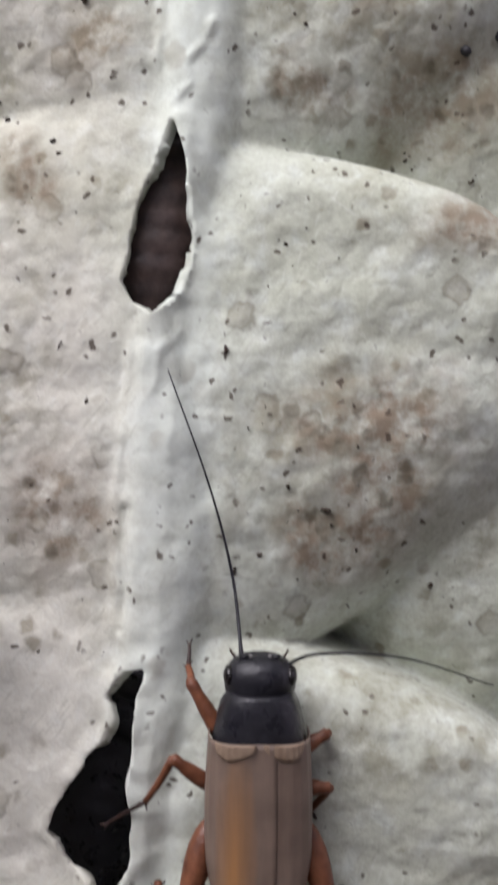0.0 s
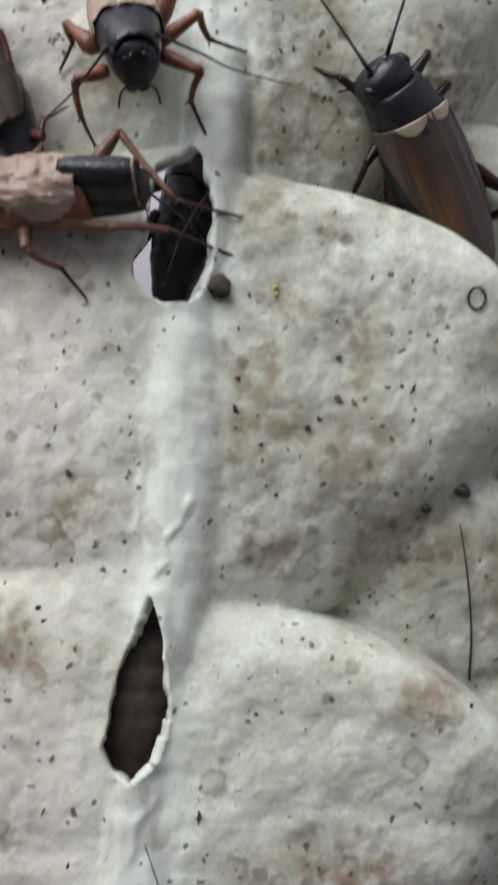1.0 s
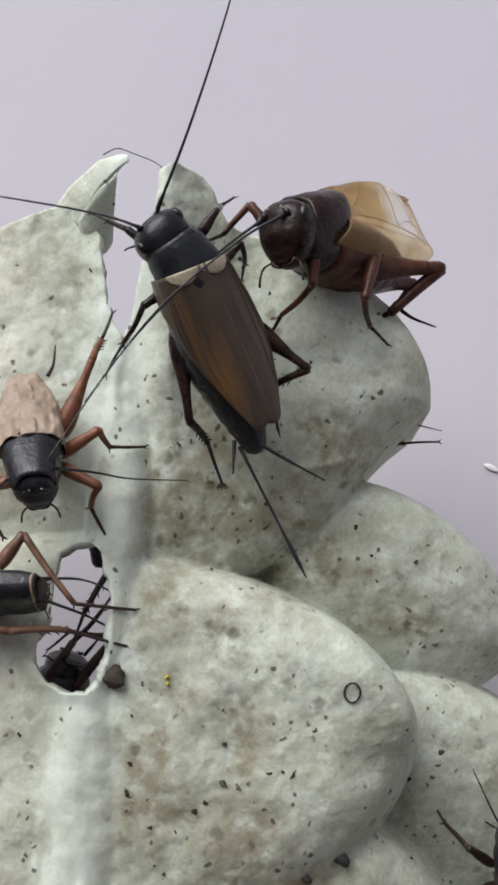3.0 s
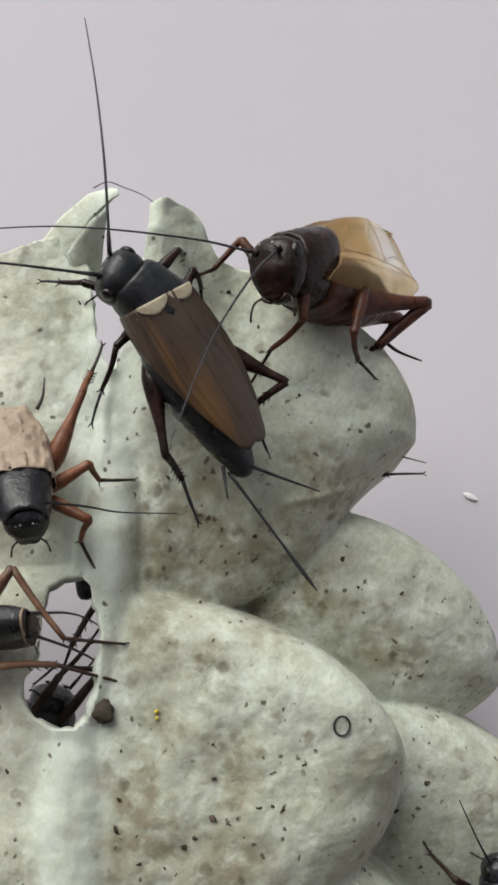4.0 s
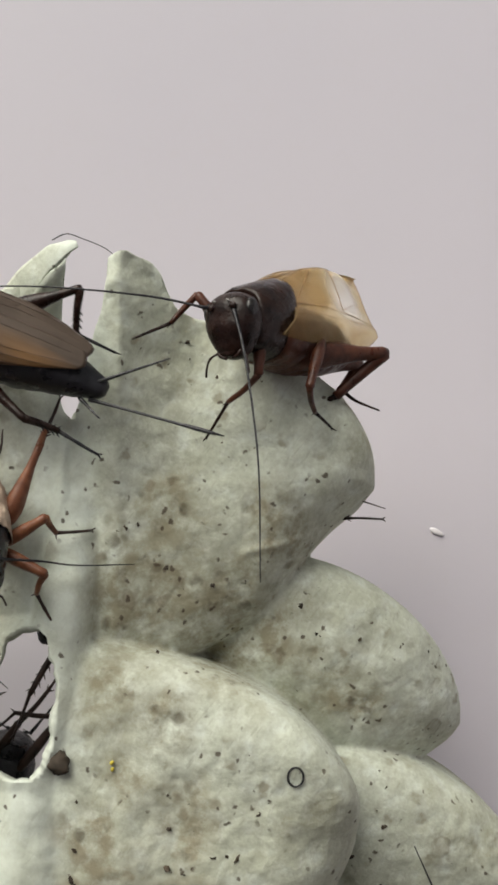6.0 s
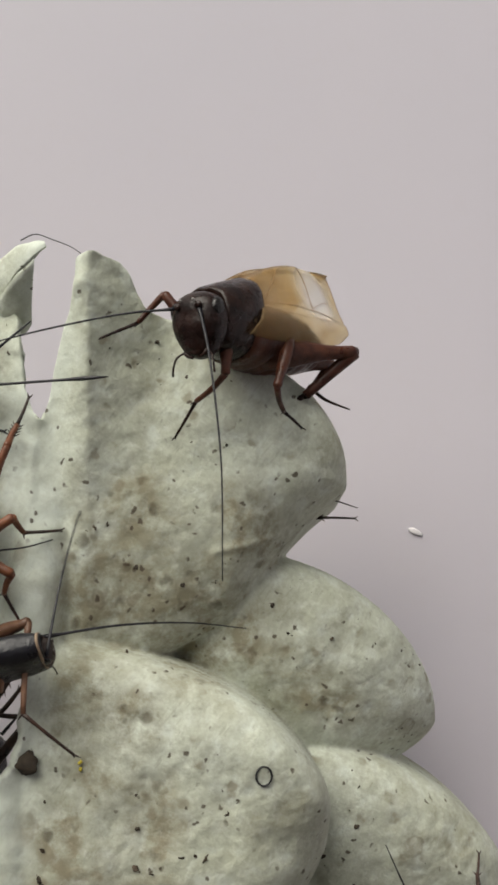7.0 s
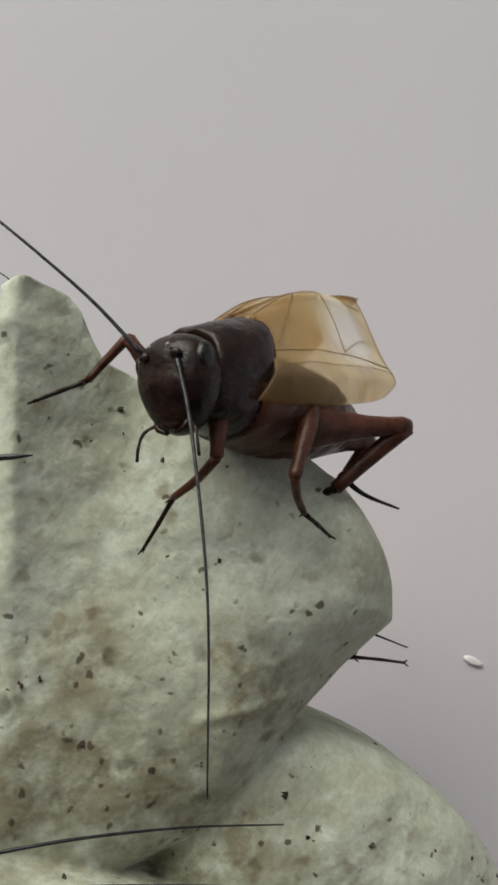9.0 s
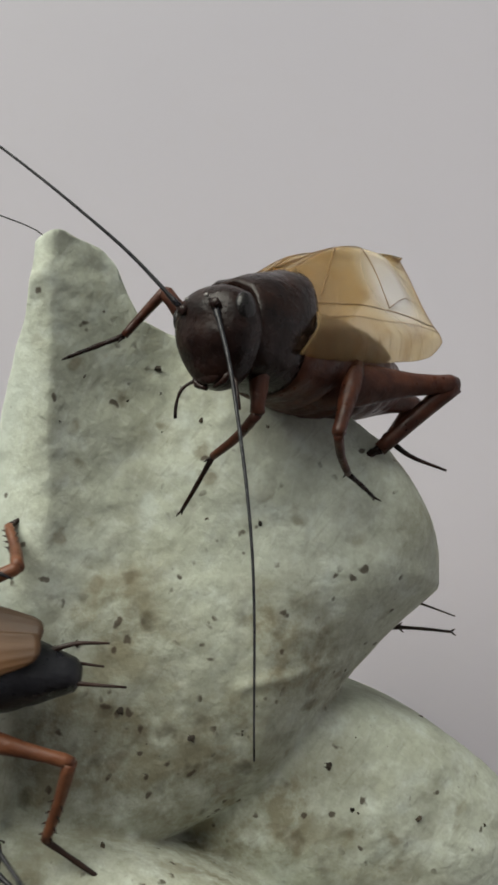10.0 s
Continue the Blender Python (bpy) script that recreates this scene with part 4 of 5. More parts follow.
for base in ((0.396, 0.05, 0.045), (0.396, -0.05, 0.045)):
    b = Vector(base) * 2.27
    side_parts["antenna"].append(antenna(side_cricket, [b, b + Vector((0.8, 0, 0.12)), b + Vector((1.6, 0, 0.08)), b + Vector((2.4, 0, -0.12))], BLACK))

low_cricket, low_parts = cricket(
    "large tan-winged cricket with a black head and orange legs", (0.24, 0.10, -4.41), (0.018, -0.15, 0.984), (0.0, -1.0, -0.15), 2.75,
    (BLACK, BLACK, RED_BROWN, WING_FAWN, TAN_PATCH, ORANGE, DARK_LEG),
    [("foreleg", [(-0.05, 0.10, -4.02), (-0.34, 0.07, -3.51), (-0.37, 0.25, -3.40), (-0.38, 0.36, -3.22)]),
     ("middle_leg", [(-0.18, 0.15, -4.39), (-0.49, 0.0, -4.14), (-0.74, 0.22, -4.54), (-1.10, 0.45, -4.80)]),
     ("hind_leg", [(-0.18, 0.15, -4.68), (-0.53, 0.10, -5.83), (-0.64, 0.33, -5.23), (-0.69, 0.41, -5.53)]),
     ("foreleg", [(0.55, 0.12, -4.12), (0.84, 0.16, -3.97), (0.80, 0.40, -4.05), (0.74, 0.52, -4.12)]),
     ("middle_leg", [(0.60, 0.15, -4.42), (0.85, 0.14, -4.42), (0.69, 0.44, -4.68), (0.91, 0.53, -4.97)]),
     ("hind_leg", [(0.62, 0.15, -4.7), (0.95, 0.1, -5.85), (0.95, 0.35, -5.3), (1.0, 0.45, -5.6)])],
    limb=1.1,
    antennae=[[(0.11, -0.16, -3.36), (0.03, 0.05, -2.62), (-0.17, 0.05, -1.82), (-0.53, 0.05, -0.79)], [(0.42, -0.16, -3.38), (0.78, 0.0, -3.28), (1.56, 0.35, -3.36), (2.42, 0.7, -3.65)]],
    wing=dict(length=0.62, width=0.164, height=0.152, waist=0.06, square=3.2), shield=dict(wide=0.99, taper=0.20, vee=0.05), head_k=0.97)

edge_cricket, _ = cricket(
    "brown-winged cricket with dark legs half behind its neighbours", (-2.35, -0.15, 7.0), (-0.5, -0.1, 0.85), (-0.1, -1.0, 0.0), 2.4,
    (BLACK, BLACK, BLACK, WING_BROWN, None, RED_BROWN, DARK_LEG),
    [("hind_leg", [(-2.0, -0.15, 6.70), (-2.02, -0.35, 7.20), (-1.90, -0.30, 6.80), (-1.80, -0.15, 6.55)]),
     ("foreleg", [(-1.70, -0.15, 6.20), (-1.56, -0.30, 6.10), (-1.55, -0.30, 6.28), (-1.38, -0.25, 6.42)])],
    wing=dict(length=0.55, width=0.15, height=0.15))

left_cricket, _ = cricket(
    "cricket with red-brown hind legs on the pale cream cups", (-3.15, -0.15, -2.7), (0.05, -0.05, 1.0), (0.0, -1.0, -0.05), 2.4,
    (BLACK, BLACK, RED_BROWN, WING_UMBER, None, RED_BROWN, DARK_LEG),
    [("hind_leg", [(-2.62, -0.05, -2.55), (-2.16, -0.30, -3.0), (-2.10, -0.12, -2.25), (-2.16, 0.08, -1.65)]),
     ("middle_leg", [(-3.5, -0.05, -2.3), (-3.9, -0.25, -2.2), (-4.1, 0.0, -2.5), (-4.2, 0.1, -2.8)])],
    wing=dict(length=0.55, width=0.15, height=0.15), haunch=1.3)

DARK = (BLACK, BLACK, BLACK, WING_BROWN, None, DARK_LEG, DARK_LEG)
SIMPLE_LEGS = [("foreleg", [(0.45, 0.3, -0.2), (0.75, 0.6, 0.0), (0.95, 0.75, -0.35), (1.15, 0.85, -0.55)]), ("foreleg", [(0.45, -0.3, -0.2), (0.75, -0.6, 0.0), (0.95, -0.75, -0.35), (1.15, -0.85, -0.55)]),
               ("middle_leg", [(0.2, 0.33, -0.2), (0.1, 0.75, 0.0), (-0.1, 0.95, -0.4), (-0.3, 1.05, -0.55)]), ("middle_leg", [(0.2, -0.33, -0.2), (0.1, -0.75, 0.0), (-0.1, -0.95, -0.4), (-0.3, -1.05, -0.55)]),
               ("hind_leg", [(-0.1, 0.33, -0.15), (-1.0, 0.75, 0.25), (-1.3, 0.7, -0.35), (-1.6, 0.75, -0.55)]), ("hind_leg", [(-0.1, -0.33, -0.15), (-1.0, -0.75, 0.25), (-1.3, -0.7, -0.35), (-1.6, -0.75, -0.55)])]
CLIMBING_LEGS = [("foreleg", [(0.62, 0.2, -0.25), (1.30, 0.50, -0.35), (1.22, -0.02, -0.45), (0.98, -0.20, -0.5)]), ("foreleg", [(0.62, -0.15, -0.25), (1.12, 0.05, -0.40), (1.55, 0.28, -0.45), (1.85, 0.42, -0.5)])]
OWN_ANTENNAE = [[(0.95, 0.15, 0.15), (1.7, 0.5, 0.3), (2.6, 0.9, 0.1)], [(0.95, -0.15, 0.15), (1.7, -0.5, 0.3), (2.6, -0.9, 0.1)]]
WINGS = dict(length=0.52, width=0.148, height=0.145)
hole_cricket, _ = cricket("black cricket climbing behind the torn hole", (-0.15, 1.2, 5.6), (0.2, 0.0, 1.0), (0, 1, 0), 2.3, DARK, CLIMBING_LEGS + SIMPLE_LEGS[2:], OWN_ANTENNAE[:1], WINGS, local=True)
upper_hidden, _ = cricket("black cricket clinging behind the tray above a hole", (-0.05, 1.45, 7.2), (0.1, 0.0, 1.0), (0, 1, 0), 2.2, DARK,
    [("hind_leg", [(-0.15, 1.0, 6.45), (0.12, 0.75, 5.95), (-0.25, 0.65, 5.30), (-0.42, 0.55, 4.85)]), ("hind_leg", [(0.05, 1.0, 6.45), (0.22, 0.8, 5.98), (0.16, 0.7, 5.55), (0.26, 0.62, 5.25)])], (), WINGS)
brown_hidden, _ = cricket("dusky brown cricket seen through a torn hole", (-0.70, 0.85, 1.02), (0.05, 0.05, 1.0), (0, 1, 0), 3.1, (DUSK, DUSK, DUSK, WING_BROWN, None, DARK_LEG, DARK_LEG), SIMPLE_LEGS, (), WINGS, local=True, plump=1.2)
# this black body is added to fill the lowest hole with dark
black_hidden, _ = cricket("black cricket added to fill a torn hole with dark", (-1.25, 1.75, -4.6), (0.3, 0.0, 1.0), (0, 1, 0), 2.8, DARK, SIMPLE_LEGS, (), WINGS, local=True, plump=1.3)
visitor, _ = cricket(
    "brown-winged cricket walking with orange legs", (-0.33, -0.5, 7.08), (-1.0, -0.03, 0.05), (0.03, -1, 0.30), 2.35, (BLACK, BLACK, BLACK, WING_UMBER, None, ORANGE, DARK_LEG),
    [("hind_leg", [(-0.20, -0.45, 6.72), (1.06, -0.50, 6.43), (0.87, -0.15, 5.88), (1.33, 0.05, 5.55)]), ("hind_leg", [(-0.20, -0.45, 7.40), (0.60, -0.45, 7.75), (0.45, -0.15, 8.10), (0.75, 0.05, 8.35)]),
     ("middle_leg", [(-0.55, -0.40, 6.75), (-0.70, -0.50, 6.35), (-0.55, -0.15, 6.10), (-0.35, 0.10, 5.95)]), ("middle_leg", [(-0.55, -0.40, 7.40), (-0.70, -0.50, 7.80), (-0.55, -0.15, 8.05), (-0.35, 0.0, 8.20)]),
     ("foreleg", [(-0.80, -0.40, 6.78), (-1.10, -0.50, 6.50), (-1.35, -0.15, 6.35), (-1.6, 0.10, 6.25)]), ("foreleg", [(-0.80, -0.40, 7.38), (-1.10, -0.50, 7.70), (-1.35, -0.15, 7.85), (-1.6, 0.0, 7.95)])],
    [[(-1.25, -0.55, 7.2), (-2.0, -0.6, 7.7), (-2.8, -0.4, 8.1)], [(-1.25, -0.55, 6.95), (-2.0, -0.6, 6.6), (-2.8, -0.4, 6.2)]], dict(length=0.68, width=0.172, height=0.15, bare=0.45, skew=0.05, taper=0.3), plump=1.18, limb=1.15,
    rear=[("cercus", [(0.85, -0.50, 7.16), (1.05, -0.52, 7.22), (1.29, -0.50, 7.23)], 0.026), ("cercus", [(0.85, -0.48, 6.98), (1.10, -0.50, 6.95), (1.42, -0.48, 6.93)], 0.026), ("cercus", [(0.85, -0.44, 7.07), (1.05, -0.44, 7.09), (1.25, -0.42, 7.07)], 0.022)])
behind_cricket, _ = cricket("black cricket hidden behind a cup of the tray", (2.2, 2.3, 7.7), (-1.0, 0.1, 0.1), (0, 1, 0), 2.2, DARK, [("middle_leg", [(2.4, 2.4, 7.3), (3.1, 2.3, 7.6), (3.70, 1.6, 7.52), (4.07, 1.05, 7.43)])], (), None, rear=[("cercus", [(3.5, 2.1, 7.9), (3.80, 1.4, 7.74), (4.09, 1.0, 7.58)], 0.018)])
below_cricket, _ = cricket("dark cricket resting between the lower cups", (5.0, 1.2, 1.95), (-0.15, -0.1, 1.0), (0, -1, 0.1), 2.2, DARK, SIMPLE_LEGS, [[(0.85, 0.15, 0.1), (1.2, 0.3, 0.2), (1.7, 0.45, 0.2)]], WINGS, local=True)


# ---- small things on the tray ----
def surface(x, z):
    a, b = np.array([[x]]), np.array([[z]])
    return float(tray_depth(a, b)[0, 0])


n = Nodes("frass")
FRASS = n.done(n.mix(n.ramp(n.noise(300, 3), 0.3, 0.7), (0.014, 0.011, 0.008), (0.085, 0.062, 0.040)), 0.8, n.noise(1500, 3), 0.5, 0.0002)
n = Nodes("ink")
INK = n.done((0.02, 0.02, 0.022), 0.6)
n = Nodes("yellow_pollen")
YELLOW = n.done((0.55, 0.45, 0.05), 0.7)
n = Nodes("white_flake")
FLAKE = n.done(n.mix(n.ramp(n.noise(300, 3), 0.35, 0.65), (0.66, 0.63, 0.65), (0.78, 0.76, 0.78)), 0.6)

rnd = random.Random(11)
bm = bmesh.new()
count = 0
while count < 700:
    x, z = rnd.uniform(-2.6, 5.0), rnd.uniform(-5.5, 9.6)
    y = surface(x, z)
    thick = noise.noise(Vector((x * 0.7, z * 0.7, 3.0)))
    if y > 1.9 or rnd.random() > 0.35 + 1.3 * thick or keep_tray(np.array([[x]]), np.array([[z]]), np.array([[y]]))[0, 0] < 0.12 or abs(x - ridge_x(z)) < 0.4:
        continue
    r = rnd.choice((0.005, 0.006, 0.007, 0.008, 0.008, 0.010, 0.012, 0.015, 0.018, 0.022, 0.027))
    turn = Euler((rnd.uniform(-0.5, 0.5), rnd.uniform(0, 6.3), rnd.uniform(-0.5, 0.5))).to_matrix().to_4x4()
    m = Matrix.Translation((x, y + 0.01, z)) @ turn @ Matrix.Diagonal((r * rnd.uniform(0.9, 2.1), r * 0.30, r, 1))
    made = bmesh.ops.create_icosphere(bm, subdivisions=2 if r > 0.011 else 1, radius=1, matrix=m)["verts"]
    for v in made:
        v.co += Vector((rnd.uniform(-1, 1), rnd.uniform(-1, 1), rnd.uniform(-1, 1))) * r * 0.30
        v.co += Vector((noise.noise(v.co * 40), 0, noise.noise(v.co * 40 + Vector((5, 5, 5))))) * r * 0.8
    count += 1
frass = tagged(link("frass", bm, FRASS), "dark brown cricket droppings scattered on the tray", "droppings", kind="stuff")
frass.matrix_world = BASE

bm = bmesh.new()
tube(bm, [(x, surface(x, z) - 0.012, z) for x, z in ((2.77 + 0.085 * math.cos(a), 4.47 + 0.105 * math.sin(a)) for a in (k * 2 * math.pi / 24 for k in range(25)))], [0.012] * 25, 6)
ring = tagged(link("ring", bm, INK), "small black ring lying on the pale pulp", "ring")
ring.matrix_world = BASE
bm = bmesh.new()
ball(bm, (0.19, surface(0.19, 4.6) - 0.05, 4.62), (0.12, 0.10, 0.13), 22, 16)
for v in bm.verts:
    v.co += v.normal * (0.04 * noise.noise(v.co * 9) + 0.03 * noise.noise(v.co * 24))
knot = tagged(link("pellet", bm, FRASS), "grey-brown lump of dirt at the edge of the hole", "dirt lump")
knot.matrix_world = BASE
# the first lump stands in for a dark gap, the second is a crumb
for x, z, r, what in ((2.73, 2.60, 0.11, "black lump standing in for a dark gap between two cups"), (2.32, 2.42, 0.07, "dark crumb of dirt stuck on the pulp")):
    bm = bmesh.new()
    bmesh.ops.create_icosphere(bm, subdivisions=2, radius=1, matrix=Matrix.Translation((x, surface(x, z), z)) @ Matrix.Rotation(0.5, 4, "Y") @ Matrix.Diagonal((r, 0.05, r * 0.7, 1)))
    for v in bm.verts:
        v.co += v.normal * r * 0.5 * noise.noise(v.co * 9)
    lump = tagged(link("pellet", bm, INK), what, "dirt lump")
    lump.matrix_world = BASE
bm = bmesh.new()
for k in range(4):
    x, z = 0.80 + rnd.uniform(-0.06, 0.06), 4.58 + rnd.uniform(-0.05, 0.05)
    bmesh.ops.create_icosphere(bm, subdivisions=1, radius=0.022, matrix=Matrix.Translation((x, surface(x, z), z)))
speck = tagged(link("crumb", bm, YELLOW), "tiny yellow crumb stuck to the pulp", "crumb")
speck.matrix_world = BASE
# feeler of a hidden cricket that is not built, added as a loose strand
bm = bmesh.new()
tube(bm, smooth_line([(x, surface(x, z) - 0.03, z) for x, z in ((2.71, 2.26), (2.80, 1.75), (2.88, 1.15), (2.91, 0.57))], 6), [0.006, 0.014], 6)
hair = tagged(link("shed_antenna", bm, INK), "thin black antenna of an unseen cricket, lying on the tray", "antenna")
hair.matrix_world = BASE
# a loose hair or fibre over the slot
bm = bmesh.new()
tube(bm, smooth_line([(-0.06, -0.50, 10.46), (0.10, -0.48, 10.55), (0.28, -0.42, 10.52), (0.52, -0.38, 10.44), (0.66, -0.36, 10.34)], 6), [0.007, 0.005], 6)
wisp = tagged(link("shed_antenna", bm, INK), "fine dark hair curling across the torn slot", "antenna")
wisp.matrix_world = BASE
bm = bmesh.new()
bmesh.ops.create_icosphere(bm, subdivisions=2, radius=1, matrix=Matrix.Translation((5.66, WALL_Y - 0.02, 6.93)) @ Matrix.Rotation(0.35, 4, "Y") @ Matrix.Diagonal((0.14, 0.015, 0.05, 1)))
for v in bm.verts:
    v.co.z += 0.9 * (v.co.x - 5.66) ** 2 + 0.03 * noise.noise(v.co * 9)
    v.co.x += 0.05 * noise.noise(v.co * 7)
tagged(link("flake", bm, FLAKE), "small white flake stuck to the bin wall", "flake")


# ---- motion ----
def aim(base, way, roll=0.0):
    """The pose of an antenna at base whose length points along way, both in its cricket's space (centimetres)."""
    m = Vector(way).to_track_quat("X", "Z").to_matrix().to_4x4() @ Matrix.Rotation(radians(roll), 4, "X")
    return Matrix.Translation(Vector(base) * CM) @ m


def motions():
    # place, heading, roll and how far head and shield are bent to the left
    steps = [
        (0.0, (2.75, 0.5, 5.70), (-0.40, -0.45, 0.80), 10, 12), (0.7, (2.70, 0.48, 5.75), (-0.40, -0.48, 0.78), 10, 12), (1.0, (2.36, 0.35, 6.17), (-0.42, -0.540, 0.73), 10, 12),
        (1.2, (2.27, 0.13, 6.43), (-0.448, -0.586, 0.675), 10, 12), (1.5, (1.85, -0.25, 7.00), (-0.467, -0.576, 0.671), 10, 0), (2.0, *W_START, 8, 0), (2.4, (1.30, -0.85, 8.39), (-0.265, -0.223, 0.938), 6, -6),
        (2.7, (1.21, -0.95, 8.48), (-0.29, -0.28, 0.91), 8, 4), (3.0, (1.13, -1.00, 8.47), (-0.364, -0.368, 0.856), 10, 19), (3.7, (0.95, -0.98, 8.50), (-0.46, -0.32, 0.83), 14, 25), (4.5, (0.83, -0.95, 8.54), (-0.554, -0.273, 0.786), 18, 32),
        (5.0, (0.59, -0.90, 8.50), (-0.694, -0.254, 0.674), 18, 30), (5.5, (0.04, -0.85, 8.73), (-0.842, -0.05, 0.539), 18, 8), (6.0, (-0.88, -0.80, 9.29), (-0.915, -0.035, 0.40), 16, 6), (6.2, (-1.20, -0.80, 9.20), (-0.94, -0.03, 0.33), 14, 4),
        (6.8, (-1.93, -0.55, 8.95), (-0.998, -0.03, 0.05), 6, 0), (7.5, (-2.07, -0.55, 8.93), (-0.999, -0.02, 0.02), 6, 0), (9, (-2.06, -0.55, 8.97), (-0.999, -0.02, 0.03), 6, 0), (9.5, (-1.70, -0.55, 9.36), (-0.91, -0.02, 0.41), 6, 0), (10, (-2.05, -0.55, 8.95), (-0.91, -0.02, 0.41), 6, 0)]
    walk(walker, [(t, in_metres(body_frame(o, f, rolled(f, r)))) for t, o, f, r, _ in steps])
    bends = {}
    for t, _, _, _, bend in steps:
        neck, nape = Matrix.Translation(Vector((0.15, 0, 0)) * W_SIZE * CM), Matrix.Translation(Vector((0.29, 0, 0)) * W_SIZE * CM)
        first = neck @ Matrix.Rotation(radians(0.75 * bend), 4, "Z") @ neck.inverted()
        bends[t] = first, first @ nape @ Matrix.Rotation(radians(0.5 * bend), 4, "Z") @ nape.inverted()
    for ob in walker.children:
        if ob.name.startswith("pronotum"):
            walk(ob, [(t, m[0]) for t, m in bends.items()])
        elif ob.name.startswith("head"):
            walk(ob, [(t, m[1]) for t, m in bends.items()])
    # her legs swing about their hips while she walks
    order = walker_parts["foreleg"] + walker_parts["middle_leg"] + walker_parts["hind_leg"]
    times = [0, 0.7, 0.9, 1.1, 1.3, 1.5, 1.7, 1.9, 2.0, 2.2, 2.4, 2.6, 2.8, 3.0, 3.6, 4.3, 4.8, 5.0, 5.2, 5.4, 5.6, 5.8, 6.0, 6.2, 6.6, 7.0, 10.0]
    busy = {2.0, 0.0, 4.3, 7.0, 10.0}
    for k, limb in enumerate(order):
        hip = limb.location.copy()
        rows = []
        for i, t in enumerate(times):
            a = 0 if t in busy else 13 * math.sin(1.9 * i + 2.1 * k)
            if k >= 4:
                a *= 0.4
            rows.append((t, Matrix.Translation(hip) @ Matrix.Rotation(radians(a), 4, "Z")))
        walk(limb, rows)
    # her antennae: where each one points, across and up the tray
    feelers = {0.0: ((-80, 105), (20, 80)), 1.0: ((-80, 105), (20, 80)), 1.5: ((-20, 210), (45, 65)), 2.0: ((-160, 270), (40, 70, 110)), 2.4: ((-90, 220), (60, 60, 140)), 2.5: ((-80, 170), (50, 60, 150)), 2.7: ((-70, 100), (30, 110, 50)), 3.0: ((-80, -80, -260), (60, 100, -150)),
               3.7: ((-140, 0), (-20, 200)), 4.5: ((-140, 8), (-45, 290)), 5.0: ((-80, -60), (-110, 60)), 5.5: ((-140, -10), (-140, 30)), 6.0: ((-140, 0), (-140, 40)), 10.0: ((-140, 0), (-140, 40))}
    when = [row[0] for row in steps]
    for ob, k in zip(walker_parts["antenna"], (0, 1)):
        b, rows = ob.location.copy(), []
        for t, ways in feelers.items():
            near = min(when, key=lambda q: abs(q - t))
            _, o, f, r, _ = steps[when.index(near)]
            way = body_frame(o, f, rolled(f, r)).to_3x3().inverted() @ Vector((ways[k][0], ways[k][2] if len(ways[k]) > 2 else -12, ways[k][1]))
            rows.append((t, aim((bends[near][1] @ b) / CM, way)))
        walk(ob, rows)

    # the singer lifts his wings further as he sings
    hinge = Matrix.Translation(Vector((0.45, 0, 0.35)) * CM)
    for ob in singer_parts["wing"]:
        walk(ob, [(t, hinge @ Matrix.Rotation(radians(a), 4, "Y") @ hinge.inverted()) for t, a in ((0, -11), (6.2, -11), (7.3, -9), (8.4, -4), (9.2, -5), (10.0, -5))])
    # the singer's antennae feel about
    inv = body_frame((2.61, -0.34, 9.44), (-0.62, -0.78, -0.06), (-0.02, -0.10, 1.0)).inverted()
    turn = inv.to_3x3()
    for ob, rows in zip(singer_parts["antenna"], (
            [(0, (-0.9, 0.0, 1.1)), (1.5, (-0.9, 0.0, 1.1)), (2.0, (-0.94, 0.0, 1.11)), (2.5, (-1.5, 0.0, 0.75)), (3.0, (-0.8, -0.3, -1.0)), (3.2, (-1.8, 0, 0.2)), (4.5, (-2.7, 0.0, 0.10)), (6.0, (-2.3, 0.0, 0.10)),
             (6.2, (-1.5, 0, -0.35)), (7.5, (-1.6, 0.0, -0.45)), (7.8, (-1.5, 0, -0.3)), (8.0, (-0.85, 0.0, 1.1)), (8.4, (-1.12, 0.0, 0.9)), (9.0, (-1.17, 0.0, 0.92)), (10.0, (-1.27, 0.0, 1.0))],
            [(0, (1.5, 0.2, 0.1)), (2.0, (1.5, 0.2, 0.1)), (2.6, (1.4, 0.2, 0.1)), (2.8, (0.3, 0.1, 1.2)), (3.0, (-0.9, -0.2, -0.9)), (3.3, (-1.0, 0.3, -0.4)), (4.0, (-0.6, -0.8, -1.2)), (4.5, (-0.85, -2.2, -1.5)), (5.05, (-0.85, -2.2, -1.5)), (5.35, (0.2, -0.5, -2.6)), (5.5, (0.32, -0.35, -2.8)), (7.5, (0.31, -0.35, -2.95)), (10.0, (0.36, -0.35, -2.95))])):
        b = ob.location / CM
        walk(ob, [(t, aim(b, turn @ Vector(w))) for t, w in rows])

    # the pale-winged cricket crosses the hole
    up = (0.0, -0.88, 0.45)
    walk(side_cricket, [(t, in_metres(body_frame(o, f, up))) for t, o, f in (
        (0.0, (-1.44, -0.42, 5.48), (0.985, -0.10, 0.03)), (4.55, (-1.44, -0.42, 5.48), (0.985, -0.10, 0.03)), (4.95, (-2.25, -0.42, 5.50), (0.985, -0.10, 0.03)), (6.1, (-2.3, -0.45, 5.50), (0.985, -0.10, 0.03)), (6.8, (-0.8, -0.60, 5.60), (0.97, -0.05, 0.15)),
        (7.2, (-0.30, -0.62, 5.62), (0.95, -0.05, 0.28)), (10.0, (-0.28, -0.62, 5.64), (0.95, -0.05, 0.28)))])
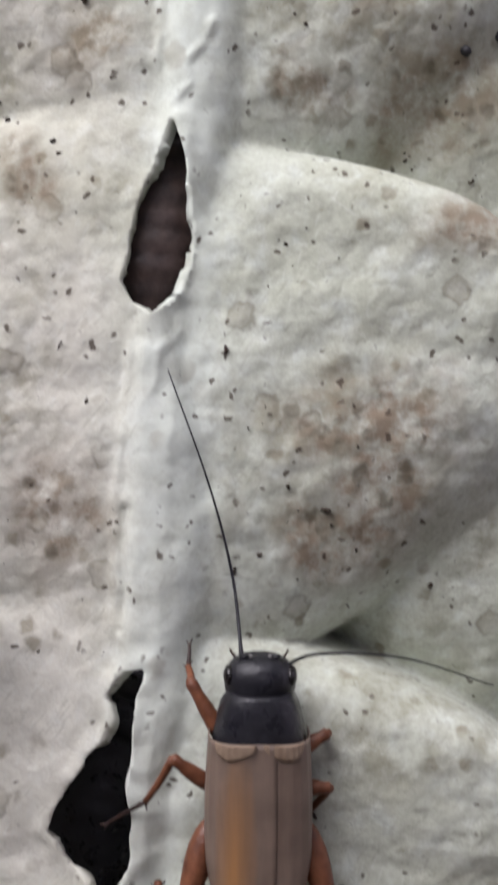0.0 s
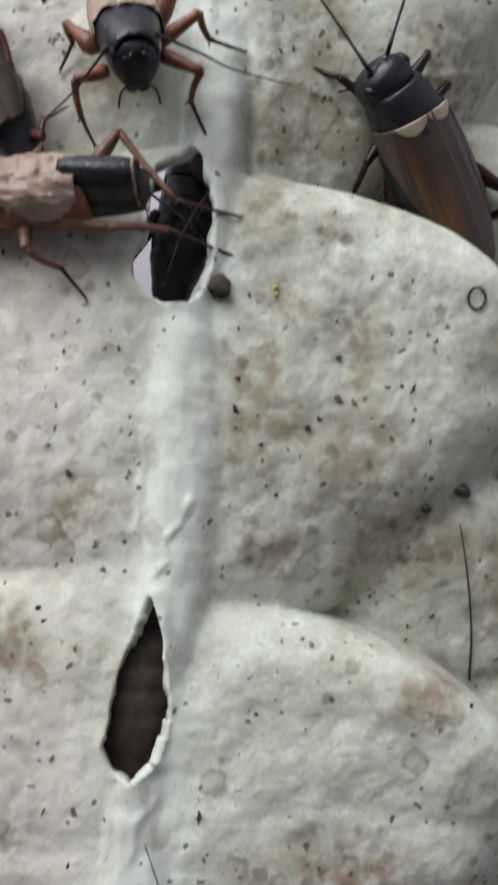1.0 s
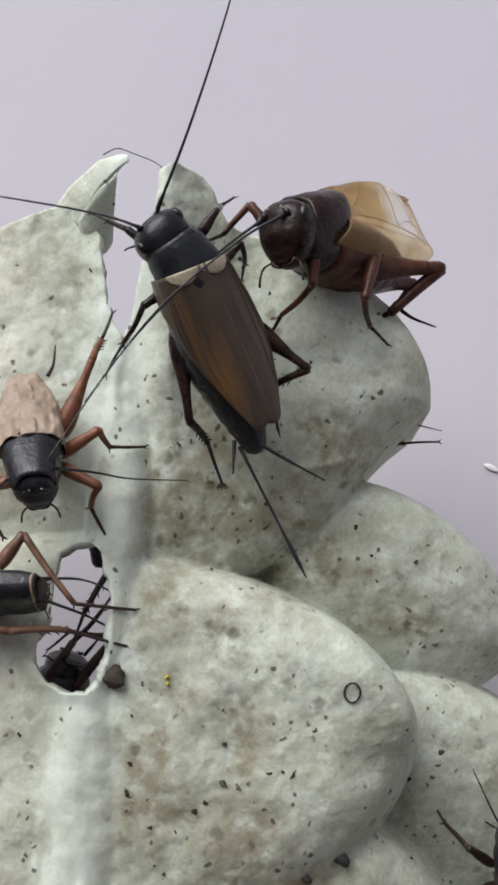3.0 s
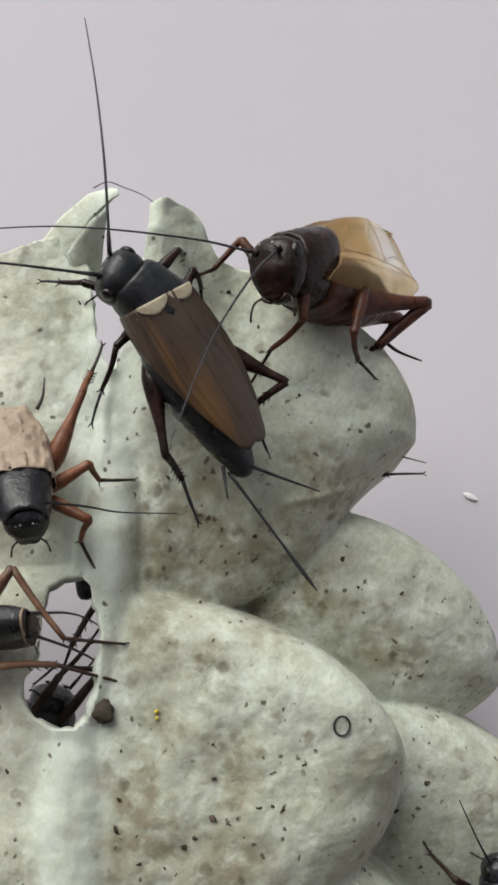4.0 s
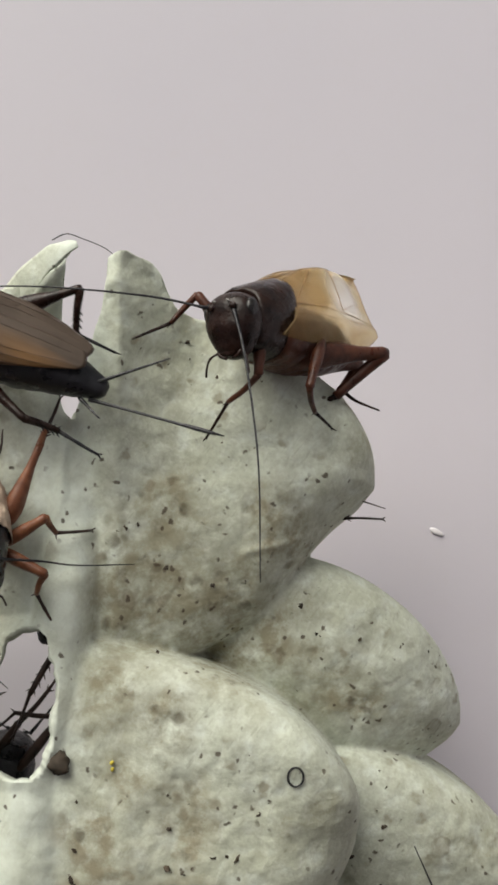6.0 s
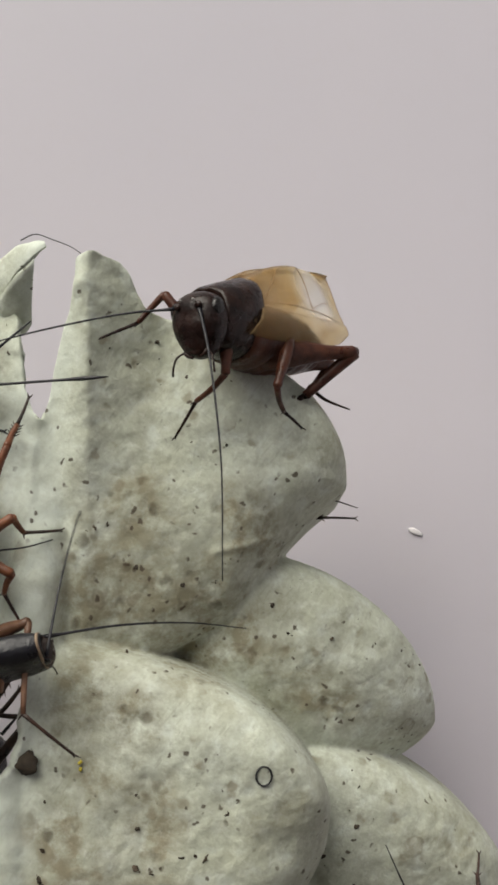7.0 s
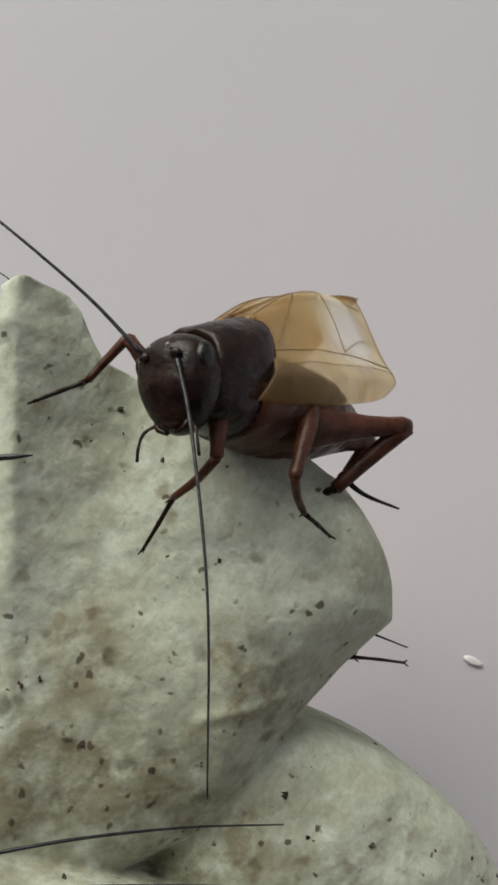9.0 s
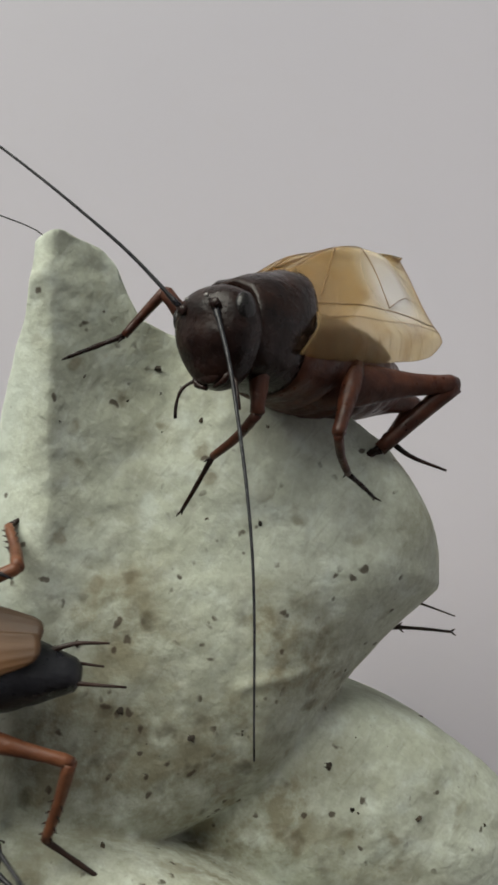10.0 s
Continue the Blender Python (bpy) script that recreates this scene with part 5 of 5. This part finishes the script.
    feel = [[(0, (0.25, 0.35, -0.95)), (6.2, (0.25, 0.35, -0.95)), (7.3, (0.95, -0.10, -0.30)), (8.4, (0.95, -0.05, -0.30)), (9.8, (0.95, -0.08, -0.30)), (10.0, (0.45, -0.88, -0.25))],
            [(0, (0.4, 0.1, -0.95)), (6.2, (0.4, 0.1, -0.95)), (6.8, (0.6, 0.7, -0.2)), (7.5, (-0.5, 0.85, 0.1)), (8.0, (-0.2, 0.95, 0.1)), (8.2, (0.7, 0.4, 0.0)), (8.4, (0.86, -0.22, 0.04)), (9.1, (0.86, -0.24, 0.04)), (9.5, (0.6, -0.75, -0.25)), (10.0, (0.6, -0.75, -0.25))]]
    for ob, rows in zip(side_parts["antenna"], feel):
        b = ob.location / CM
        walk(ob, [(t, aim(b, w)) for t, w in rows])
    for ob, a in ((side_parts["foreleg"][0], -62), (side_parts["hind_leg"][0], 150), (side_parts["middle_leg"][0], -22)):
        hip = ob.location.copy()
        walk(ob, [(t, Matrix.Translation(hip) @ Matrix.Rotation(radians(q), 4, "Z")) for t, q in ((0, 0), (6.1, 0), (6.5, a / 3), (6.8, a / 1.5), (7.2, a), (10.0, a))])

    # the head-down one lifts its feeler off the pulp
    ob = down_parts["antenna"][0]
    hip = ob.location.copy()
    walk(ob, [(t, Matrix.Translation(hip) @ Matrix.Rotation(radians(a), 4, "Z")) for t, a in ((0, 0), (6.2, 0), (6.9, 20), (7.4, 26), (10.0, 26))])

    # the black one climbs about behind the hole
    walk(hole_cricket, [(t, in_metres(body_frame(o, f, (0, 1, 0.0)))) for t, o, f in (
        (0.0, (-0.24, 1.2, 5.8), (0.2, 0, 1)), (0.8, (-0.22, 1.2, 5.8), (0.2, 0, 1)), (1.1, (-0.14, 1.2, 5.92), (0.2, 0, 1)), (1.5, (0.06, 1.4, 6.5), (0.3, 0, 1)), (2.0, (0.2, 1.5, 7.05), (0.3, 0, 1)),
        (2.45, (0.2, 1.5, 7.1), (0.3, 0, 1)), (2.65, (-0.65, 1.4, 3.8), (0.25, 0, 1)), (3.0, (-0.70, 1.2, 3.9), (0.25, 0, 1)), (6.2, (-0.70, 1.2, 3.9), (0.25, 0, 1)), (10.0, (-0.70, 1.2, 3.9), (0.25, 0, 1)))])

    walk(visitor, [(t, in_metres(body_frame(o, f, (0.03, -1, 0.30)))) for t, o, f in (
        (0.0, (-4.2, -0.45, 7.1), (-1.0, -0.03, 0.05)), (9.3, (-4.2, -0.45, 7.1), (-1.0, -0.03, 0.05)), (9.6, (-1.9, -0.5, 7.3), (-0.97, -0.03, 0.2)), (9.8, (-0.75, -0.5, 7.2), (-0.98, -0.03, 0.1)), (10.0, (-0.33, -0.5, 7.08), (-1.0, -0.03, 0.05)))])


for side, far in ((-1, 3.6), (1, 2.95)):
    b = Vector((0.435, 0.05 * side, 0.030)) * 2.72
    singer_parts["antenna"].append(antenna(singer, [b, b + Vector((0.22 * far, 0, 0.1)), b + Vector((0.6 * far, 0, 0.1)), b + Vector((far, 0, -0.12))], BLACK))

motions()
